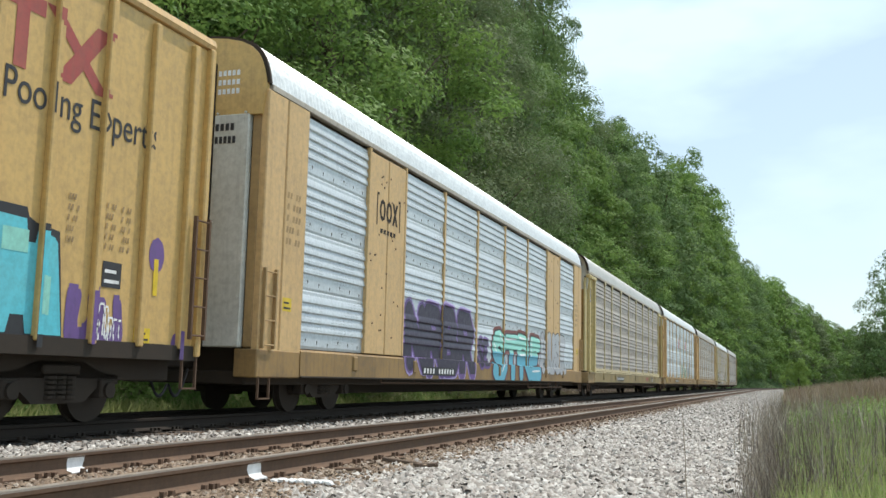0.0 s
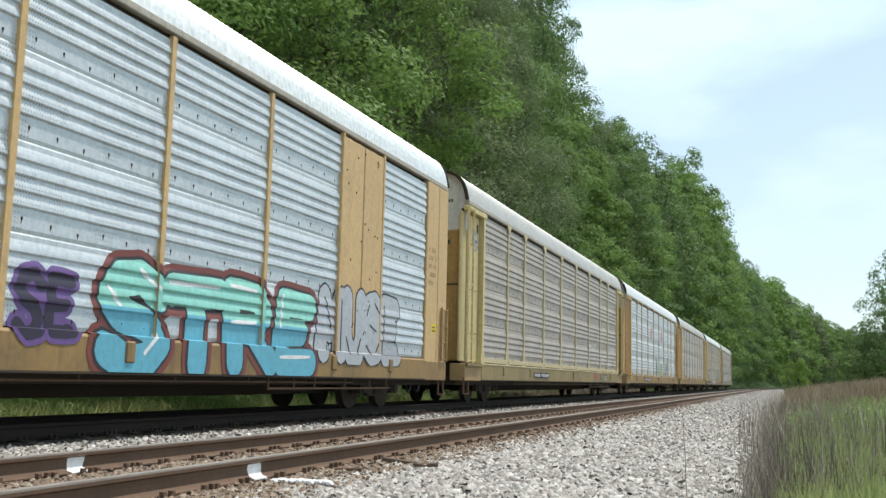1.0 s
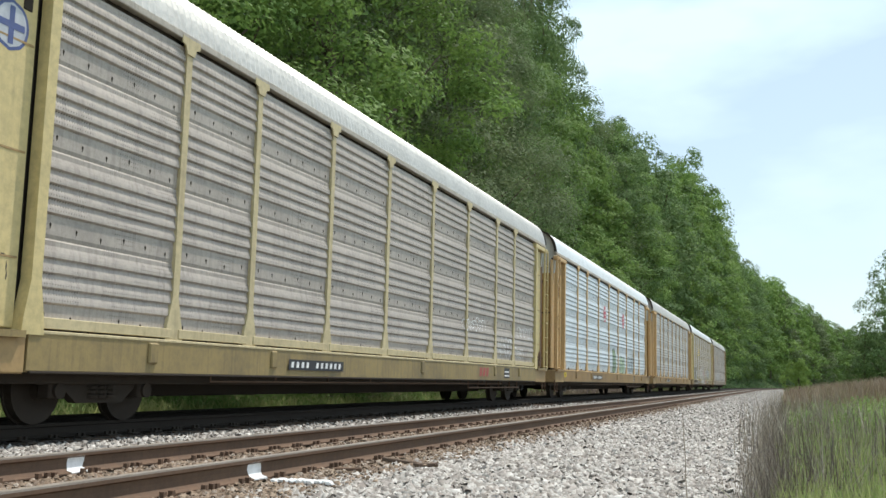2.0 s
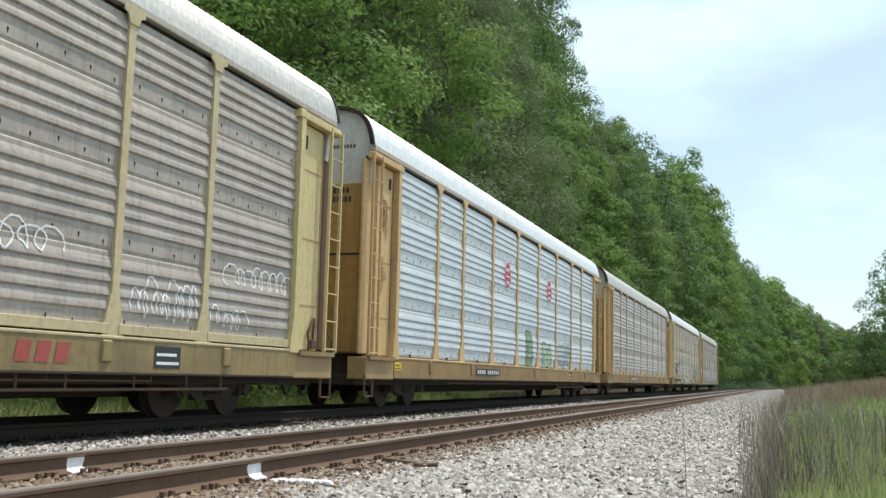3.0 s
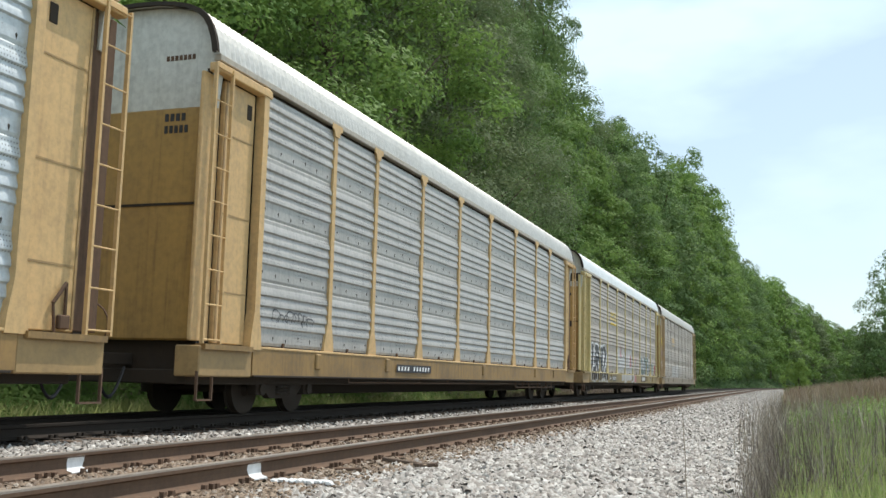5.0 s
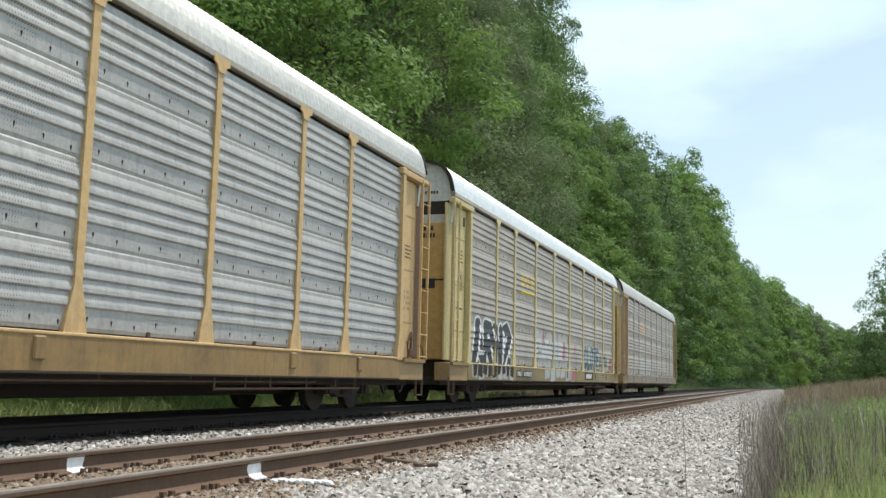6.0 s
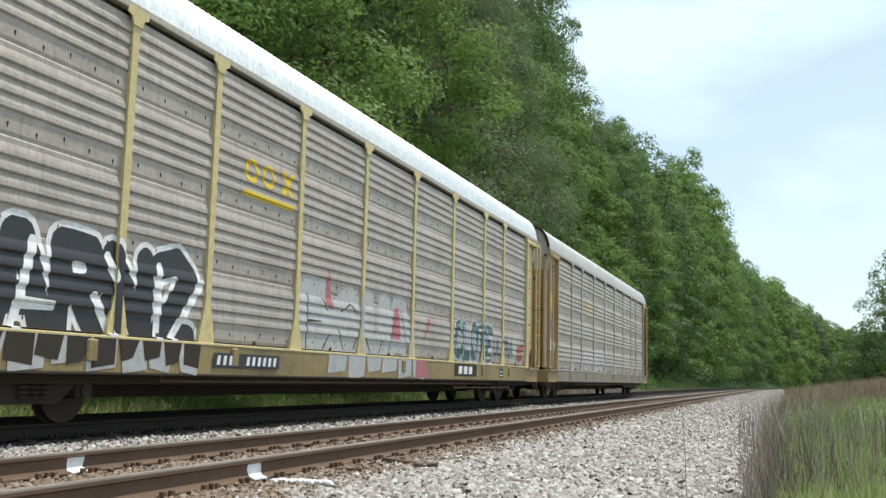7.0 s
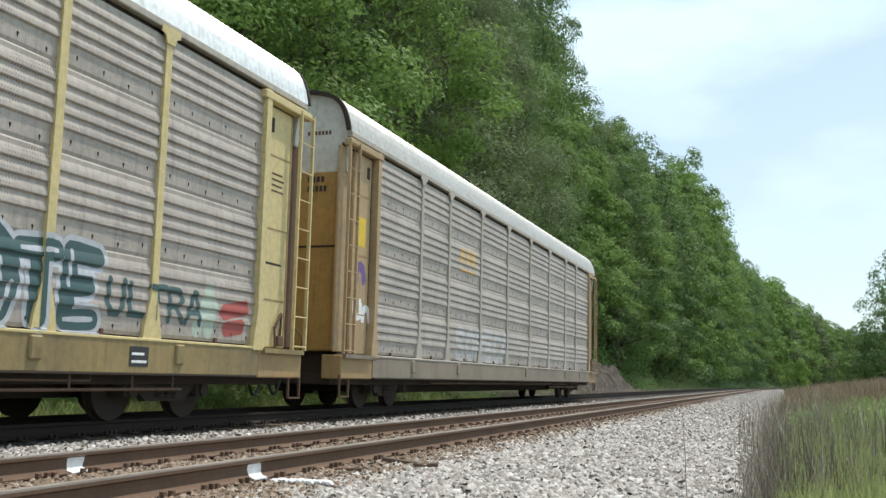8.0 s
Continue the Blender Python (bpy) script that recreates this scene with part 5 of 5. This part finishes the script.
bubble = lettering_lines("MUSE", 6.35, 10.2, 1.12, 2.2, 23, 0.1, 0.04)
sprayed(car_a, "silver bubble graffiti outlined in black", [(5.9, 7.0, side_or_sill), (7.0, 9.15, over_panels), (9.15, 10.8, side_or_sill)],
        [(bubble, .29, M_BLACK, .003, .9, 9), (bubble, .25, M_CHROME, .006, .9, 9), (bubble[1::2], .022, M_BLACK, .009, .9, 9)])
number_plate(car_a, -5.8, -3.4, .74, .94, 11)
m = -8.05
spray(car_a, "mark", [([ring(smooth_loop([(m - .34 + .16 * math.cos(a), 4.2 + .24 * math.sin(a)) for a in [k * math.tau / 8 for k in range(8)]]), .085),
                        ring(smooth_loop([(m + .02 + .16 * math.cos(a), 4.2 + .24 * math.sin(a)) for a in [k * math.tau / 8 for k in range(8)]]), .085),
                        [(m + .2, 4.44), (m + .3, 4.44), (m + .52, 3.96), (m + .42, 3.96)], [(m + .42, 4.44), (m + .52, 4.44), (m + .3, 3.96), (m + .2, 3.96)],
                        rect(m - .66, m - .61, 3.85, 4.55), rect(m - .66, m - .54, 4.5, 4.55), rect(m + .61, m + .66, 3.85, 4.55), rect(m + .54, m + .66, 4.5, 4.55)] + bars(m - .45, m + .45, 3.7, 3.8, 5), M_IRON, .002)], flat(1.521), "faded bracketed railway initials drawn as shapes")
for side in (-1, 1):
    notice(car_a, side * 12.45 - .16, side * 12.45 + .16, 1.75, 1.98, 1.522, M_BRIGHT, M_BLACK, 2)
    stencil(car_a, side * 12.3 - .3, side * 12.3 + .25, 2.9, 3.9, 1.522, 5, 5, M_SILL)
bm = bmesh.new()
rng = random.Random(3)
for side in (-1, 1):
    for i in range(26):
        y, z = side * (7.15 + 1.85 * rng.random()), rng.uniform(1.4, 5.2)
        rod_in(bm, (1.515, y, z), (1.531, y, z), 0.022, 6)
part("bolt_head", bm, M_RUSTY, car_a, "rusty bolt heads on the tan panels")

for k in range(3):
    end_bars(car_a, -13.425, .56, 1.0, 5.68 - .16 * k, 5.77 - .16 * k, 5, M_WHITE)
end_bars(car_a, -13.445, .56, .95, 4.72, 4.84, 4, M_BLACK)
end_bars(car_a, -13.445, .56, .98, 4.5, 4.62, 5, M_BLACK)

# car B: yellow posts and grimy panels
car_b = autorack(55.6, "yellow-posted rail car carrier with grimy grey panels", M_BROWN, M_CREAM, M_SILL_YELLOW, M_OCHRE, M_WHITE_END, M_ROOF_GREY, kick=True, trim=M_YELLOW)
spray(car_b, "graffiti", [(strokes(3, 4.0, 6.0, 1.95, 2.4, 7) + strokes(4, 7.4, 8.9, 1.35, 1.95, 9) + strokes(6, 9.7, 11.8, 2.0, 2.4, 8) + strokes(7, 9.3, 10.3, 1.3, 1.8, 5), M_WHITE, .006)], label="thin white spray-paint scrawl")
spray(car_b, "mark", [(bars(5.35, 6.3, .76, 1.0, 3, .3), M_MAROON, 0)], flat(1.546))
number_plate(car_b, -5.8, -3.6, .76, .94, 11)
loop = smooth_loop([(-12.42 + .27 * math.cos(a), 4.5 + .3 * math.sin(a)) for a in [k * math.tau / 10 for k in range(10)]])
spray(car_b, "mark", [([loop], M_BLUE, 0), ([grown(loop, -.04)], M_CHROME, .003), ([rect(-12.46, -12.38, 4.28, 4.72), rect(-12.62, -12.22, 4.46, 4.54)], M_BLUE, .006)], flat(1.432), "round blue and white railway emblem")
spray(car_b, "graffiti", [(strokes(9, -12.6, -12.2, 1.6, 1.95, 3, .02), M_BLACK, 0)], flat(1.432))
notice(car_b, 7.9, 8.5, .72, 1.02, 1.546, M_BLACK, M_WHITE, 2)

# car C: bright panels, tan posts
car_c = autorack(84.0, "silver-panelled rail car carrier with tan flared posts", M_SILVER, M_TAN, M_SILL_GOLD, M_OCHRE, M_WHITE_END, M_ROOF)
for at in (-2.62, 3.06):
    octagon = [(at + .36 * math.cos(a), 3.89 + .42 * math.sin(a)) for a in [math.tau * (k + .5) / 8 for k in range(8)]]
    spray(car_c, "sign_mark", [([grown(octagon, .03)], M_WHITE, .032), ([octagon], M_RED, .035),
                               (bars(at - .22, at + .22, 4.0, 4.1, 5) + [rect(at - .2, at + .2, 3.82, 3.87)] + bars(at - .16, at + .14, 3.6, 3.7, 3), M_WHITE, .038)], flat(1.465), "red octagonal emblem with white lettering bars")
for text, y0, y1, z1, fill in (("B", -.2, .8, 2.15, M_LIME), ("RA", 2.1, 3.6, 1.85, M_LIME_FADED)):
    tagline = lettering_lines(text, y0, y1, 1.28, z1, 31)
    sprayed(car_c, "green spray-painted graffiti with a black outline", car_zones(-1, 4.1), [(tagline, .20, M_TEAL, .003, 1.14, 9), (tagline, .15, fill, .006, 1.14, 9), (tagline[::2], .03, M_TEAL, .009, 1.14, 9)])
tagline = lettering_lines("ICEUREN", 4.4, 7.0, 1.25, 2.15, 37)
sprayed(car_c, "thin dark green outline graffiti", car_zones(4.2, 7.2), [(tagline, .03, M_TEAL, .004, 1.14, 9)])
number_plate(car_c, -5.9, -3.6, .78, .96, 11)
notice(car_c, -11.9, -11.5, .82, 1.0, 1.546, M_BRIGHT, M_BLACK, 2)
notice(car_c, 6.5, 6.95, .72, 1.02, 1.546, M_BLACK, M_WHITE, 2)
spray(car_c, "graffiti", [(strokes(41, -12.7, -12.3, 3.6, 4.6, 5, .022) + strokes(42, -12.7, -12.3, 2.4, 3.3, 5, .022), M_IRON, 0)], flat(1.432))

# car D: dull grey panels, warm tan posts
car_d = autorack(112.9, "dull grey rail car carrier with tan posts and ladders", M_GREY, M_TAN, M_SILL_GOLD, M_OCHRE, M_WHITE_END, M_ROOF_GREY)
number_plate(car_d, -5.8, -3.6, .78, .95, 11)
stencil(car_d, 12.2, 12.7, 2.2, 2.7, 1.432, 4, 5, M_SILL)
notice(car_d, 12.15, 12.7, 3.35, 3.75, 1.432, M_TAN, M_RUSTY, 4)
spray(car_d, "graffiti", [(strokes(44, -11.2, -9.8, 1.5, 1.8, 8, .02), M_BLACK, .005)])

# car E: grimy panels, pale yellow posts, several pieces of graffiti
car_e = autorack(141.65, "grimy rail car carrier with yellow posts and graffiti", M_BROWN, M_YELLOW, M_SILL_YELLOW, M_GOLD, M_WHITE_END, M_ROOF)
block = lettering_lines("ARNZ", -11.3, -7.4, 1.1, 2.25, 51, 0.14)
sprayed(car_e, "black and white spray-painted graffiti", car_zones(-11.7, -7.0), [(block, .27, M_WHITE, .003, 1.145, 9), (block, .19, M_BLACK, .006, 1.145, 9), ([((p[0] + .3, p[1] - .05), (q[0] + .3, q[1] - .05), k) for p, q, k in block[::3]], .07, M_WHITE, .009, 1.1, 9)])
spray(car_e, "graffiti", [(drips(12, -11.6, -7.2, .64, 1.1, 7), M_WASH, .002), (drips(13, -11.5, -7.2, .7, 1.1, 9), M_IRON, .005)], flat(1.545))
c3 = [ring(smooth_loop([(-5.95 + k * .55 + .22 * math.cos(a), 3.93 + .2 * math.sin(a)) for a in [i * math.tau / 8 for i in range(8)]]), .09) for k in range(2)]
spray(car_e, "mark", [(c3 + [[(-5.0, 4.14), (-4.85, 4.14), (-4.5, 3.72), (-4.65, 3.72)], [(-4.65, 4.14), (-4.5, 4.14), (-4.85, 3.72), (-5.0, 3.72)], rect(-6.2, -4.5, 3.5, 3.6)], M_BRIGHT, .006)], label="yellow railway initials drawn as shapes")
pale = lettering_lines("BOUA", -4.0, 1.3, 1.2, 2.2, 57, 0.1)
sprayed(car_e, "pale silver graffiti with thin dark outlines", car_zones(-5, 2.6), [(pale, .36, M_WASH, .003, 1.145, 9), (pale[::2], .016, M_IRON, .006, 1.145, 9)])
spray(car_e, "graffiti", [(drips(58, -3.0, 2.2, .64, 1.1, 6), M_WASH, .002)], flat(1.545))
spray(car_e, "graffiti", [([[(0.15, 1.5), (.75, 1.5), (.6, 2.2), (.3, 2.15)], [(1.55, .68), (2.4, .68), (2.2, 1.1), (1.6, 1.1)], [(2.2, 1.5), (2.6, 1.9), (2.7, 2.1), (2.5, 2.1)], [(-3.1, 2.0), (-2.75, 1.9), (-3.0, 2.7)]], M_ROSE, .006)])
clear = lettering_lines("CLOTE", 4.5, 8.0, 1.3, 2.15, 61, 0.1)
sprayed(car_e, "dark teal graffiti edged in pale silver", car_zones(4, 8.6), [(clear, .20, M_CHROME, .003, .9, 9), (clear, .13, M_TEAL, .006, .9, 9), (clear[::3], .03, M_CHROME, .009, .9, 9)])
sprayed(car_e, "thin dark teal graffiti", car_zones(7.9, 10.6), [(lettering_lines("ULTRA", 8.1, 10.3, 1.4, 1.85, 63), .045, M_TEAL, .004, .9, 9)])
sprayed(car_e, "faded mint and red spray-paint patches", car_zones(9.9, 11.8), [([((10.2, 1.3), (10.5, 1.9), 0), ((10.5, 1.3), (10.6, 1.7), 0)], .12, M_MINT_FADED, .003, 1.14, 9), ([((10.9, 1.6), (11.5, 1.7), 0), ((11.0, 1.35), (11.4, 1.4), 0)], .12, M_MAROON, .003, 1.14, 9)])
number_plate(car_e, -6.9, -4.9, .76, .98, 11)
spray(car_e, "number_board", [([rect(4.4, 6.3, .74, 1.06)], M_IRON, 0)], flat(1.546))
spray(car_e, "number_bar", [(bars(4.7, 6.0, .8, 1.0, 3, .3), M_WHITE, 0)], flat(1.549))
notice(car_e, 8.6, 9.0, .74, 1.0, 1.546, M_BLACK, M_WHITE, 2)
for side in (-1, 1):
    notice(car_e, side * 12.45 - .25, side * 12.45 + .25, 3.7, 4.15, 1.432, M_YELLOW, M_RUSTY, 4)
    spray(car_e, "stencil_bar", [([rect(side * 12.45 - .3, side * 12.45 + .25, 2.5, 2.54)], M_IRON, 0)], flat(1.432))
spray(car_e, "graffiti", [(strokes(66, -12.65, -12.2, 2.9, 3.6, 6, .02), M_IRON, 0)], flat(1.432))
bm = bmesh.new()
box_in(bm, .2, 1.0, -13.225, -13.19, 3.0, 3.25, .01)
part("end_label", bm, M_BLACK, car_e, "dark label plate on the end door")
bm = bmesh.new()
box_in(bm, -1.2, 1.36, -13.2, -13.15, 4.95, 5.3, .01)
part("end_stripe", bm, M_IRON, car_e, "dark stripe across the upper end")

# car F: the last car
car_f = autorack(170.1, "last rail car carrier, grimy grey with pale posts", M_BROWN, M_POST_GREY, M_SILL_GREY, M_OCHRE, M_WHITE_END, M_ROOF_GREY, trim=M_TRIM)
c3 = [rect(-6.1, -5.75, 3.75, 4.15), rect(-5.6, -5.25, 3.75, 4.15), rect(-5.1, -4.75, 3.75, 4.15), rect(-6.1, -4.75, 3.52, 3.6)]
spray(car_f, "mark", [(c3, M_GOLD, .004)], label="faded orange railway initials drawn as shapes")
faint = lettering_lines("SORECA", -6.4, -1.2, 1.22, 2.0, 71)
sprayed(car_f, "washed-out pale graffiti", car_zones(-7, -0.8), [(faint, .12, M_WASH, .003, 1.14, 9)])
spray(car_f, "graffiti", [([rect(-12.75, -12.25, 3.3, 3.9)], M_BRIGHT, 0), (letters(74, -12.7, -12.2, 2.5, 3.1, 1), M_PURPLE, 0), (letters(75, -12.75, -11.9, 1.75, 2.3, 2), M_WHITE, 0.003)], flat(1.432), "patches of yellow, mauve and white spray paint")


for car in (car_b, car_c, car_d, car_e, car_f):
    end_bars(car, -13.205, .55, .95, 4.52, 4.64, 4, M_BLACK)
    end_bars(car, -13.205, .55, 1.0, 4.33, 4.45, 5, M_BLACK)
    end_bars(car, -13.185, .5, 1.05, 5.5, 5.58, 7, M_RUSTY)


# the boxcar ahead of the carriers
def boxcar(centre, half):
    car = tagged(new("boxcar"), "yellow-ochre ribbed boxcar with slogan and graffiti", "rail car", "cars of the train")
    MOVING.append((car, centre))
    box_part("body", (-1.5, 1.46, -half, half, 0.95, 5.5), M_GOLD, car, "ochre steel boxcar body", 0.03)
    prism("roof", [(-1.56, 5.5), (1.5, 5.5), (1.53, 5.56), (1.5, 5.66), (0, 5.78), (-1.5, 5.66)], -half - .04, half + .04, M_TAN, car, "ochre roof with a rounded edge", axis="y")
    prism("side_sill", [(1.2, .84), (1.5, .84), (1.5, 1.05), (1.2, 1.05)], -half, half, M_IRON, car, axis="y")
    box_part("underframe", (-1.1, 1.1, -half + .1, half - .1, .55, .9), M_IRON, car, "black steel underframe", .02)
    y = half - 0.45
    while y > -half:
        bm = bmesh.new()
        box_in(bm, 1.45, 1.545, y - .06, y + .06, 1.0, 5.42, .015)
        part("rib", bm, M_GOLD, car)
        y -= 0.93
    box_part("end_post", (1.42, 1.55, half - .1, half + .02, .9, 5.5), M_GOLD, car, "", .02)
    box_part("end_wall", (-1.45, 1.45, half - .02, half + .06, .95, 5.5), M_SILL, car, "", .02)
    ladder(car, half - .36, half - .02, 1.2, 2.85, 1.6, 5, M_RUSTY, "rusty corner ladder of four rungs")
    stirrup(car, half - .2, M_RUSTY, w=.34, z0=.45, z1=.95)
    running_gear(car, half - 2.35, half + .95)
    return car


HALF = 9.3
box0 = boxcar(2.9, HALF)
f = 1.464
RIB_HALF = 0.045
RIBS = [HALF - 0.45 - 0.93 * i for i in range(6)]


def by(y):
    return y - 2.9


def words(text, y0, z0, size, x, material, parent):
    cu = bpy.data.curves.new("lettering", 'FONT')
    cu.body, cu.size, cu.extrude = text, size, 0.0015
    tmp = bpy.data.objects.new("lettering", cu)
    me = bpy.data.meshes.new_from_object(tmp)
    bpy.data.objects.remove(tmp)
    me.materials.clear()
    me.materials.append(material)
    me.transform(Matrix.Translation((x, y0, z0)) @ Euler((math.pi / 2, 0, math.pi / 2)).to_matrix().to_4x4() @ Matrix.Diagonal((0.8, 1, 1, 1)))
    child("lettering", me, parent)
    # the same paint where it runs over the ribs
    for e in RIBS:
        bm = bmesh.new()
        bm.from_mesh(me)
        for at, way in ((e - RIB_HALF, -1), (e + RIB_HALF, 1)):
            bmesh.ops.bisect_plane(bm, geom=bm.verts[:] + bm.edges[:] + bm.faces[:], plane_co=(0, at, 0), plane_no=(0, way, 0), clear_outer=True)
        if bm.faces:
            bmesh.ops.translate(bm, verts=bm.verts, vec=(1.546 - x, 0, 0))
            me2 = bpy.data.meshes.new("lettering")
            bm.to_mesh(me2)
            me2.materials.append(material)
            child("lettering", me2, parent)
        bm.free()


def rib_paint(parent, name, layers, label=""):
    """Paint on the boxcar's sheets and on the ribs that stand proud of them."""
    spray(parent, name, layers, flat(f), label)
    for loops, material, lift in layers:
        for e in RIBS:
            for lp in loops:
                vs, fs = coat(lp, flat(1.546), lift, 0.05, (e - RIB_HALF, e + RIB_HALF))
                if fs:
                    child(name, mesh_of(name, vs, fs, material), parent, label=label)


words("Pooling Experts", by(8.17), 3.66, 0.55, f + .003, M_BLACK, box0)
rib_paint(box0, "mark", [([rect(by(7.2), by(8.75), 4.75, 4.95), rect(by(7.45), by(7.62), 4.1, 4.9), rect(by(8.3), by(8.5), 4.05, 4.9),
                       [(by(8.75), 4.95), (by(9.0), 4.95), (by(9.95), 4.1), (by(9.7), 4.1)], [(by(9.65), 4.95), (by(9.95), 4.95), (by(9.25), 4.1), (by(8.95), 4.1)]], M_MAROON, .002)], "large faded red railway initials drawn as shapes")
rib_paint(box0, "graffiti", [([[(by(6.5), .92), (by(9.42), .92), (by(9.25), 2.3), (by(8.75), 2.36), (by(8.7), 2.5), (by(6.4), 2.5)]], M_BLACK, .002),
                         ([[(by(6.6), 1.07), (by(8.5), 1.07), (by(8.56), 1.3), (by(8.75), 1.3), (by(8.8), 1.07), (by(9.38), 1.07), (by(9.22), 2.2), (by(8.9), 2.28), (by(8.86), 2.1), (by(8.75), 2.1), (by(8.7), 2.38), (by(6.5), 2.42)]], M_CYAN, .005),
                         ([rect(by(8.35), by(8.75), 1.98, 2.24), rect(by(8.95), by(9.15), 1.3, 1.75)], M_MINT, .008)], "bright turquoise block graffiti edged in black")
rib_paint(box0, "graffiti", [(letters(81, by(9.4), by(10.5), .98, 1.75, 2), M_PURPLE, .002), ([smooth_loop([(by(11.15) + .17 * math.cos(a), 2.25 + .25 * math.sin(a)) for a in [k * math.tau / 8 for k in range(8)]]),
                                                                                         smooth_loop([(by(11.75) + .16 * math.cos(a), 1.05 + .2 * math.sin(a)) for a in [k * math.tau / 8 for k in range(8)]])], M_PURPLE, .002),
                         (strokes(82, by(9.95), by(10.5), .98, 1.5, 6, .03), M_WHITE, .005), ([rect(by(11.1), by(11.2), 1.7, 2.2)], M_BRIGHT, .005)], "purple graffiti blobs")
notice(box0, by(10.05), by(10.42), 1.72, 2.05, f + .004, M_BLACK, M_WHITE, 2)
notice(box0, by(10.75), by(11.1), 1.05, 1.25, f + .004, M_BRIGHT, M_BLACK, 2)
for k, y in enumerate((9.35, 10.05, 10.35)):
    stencil(box0, by(y), by(y) + .22, 2.2, 2.85, f + .002, 5, 4, M_SILL)


def motions():
    for car, centre in MOVING:
        walk(car, [(t, pose(FAR_TRACK, centre - SPEED * t, 0)) for t in (0.0, 2.0, 4.0, 6.0, 8.0)])
    turns = [(k / FPS, math.degrees(SPEED * k / FPS / WHEEL)) for k in range(8 * FPS + 1)]
    for wheelset, along in ROLLING:
        walk(wheelset, [(t, pose(0, along, WHEEL, a % 360)) for t, a in turns])


motions()
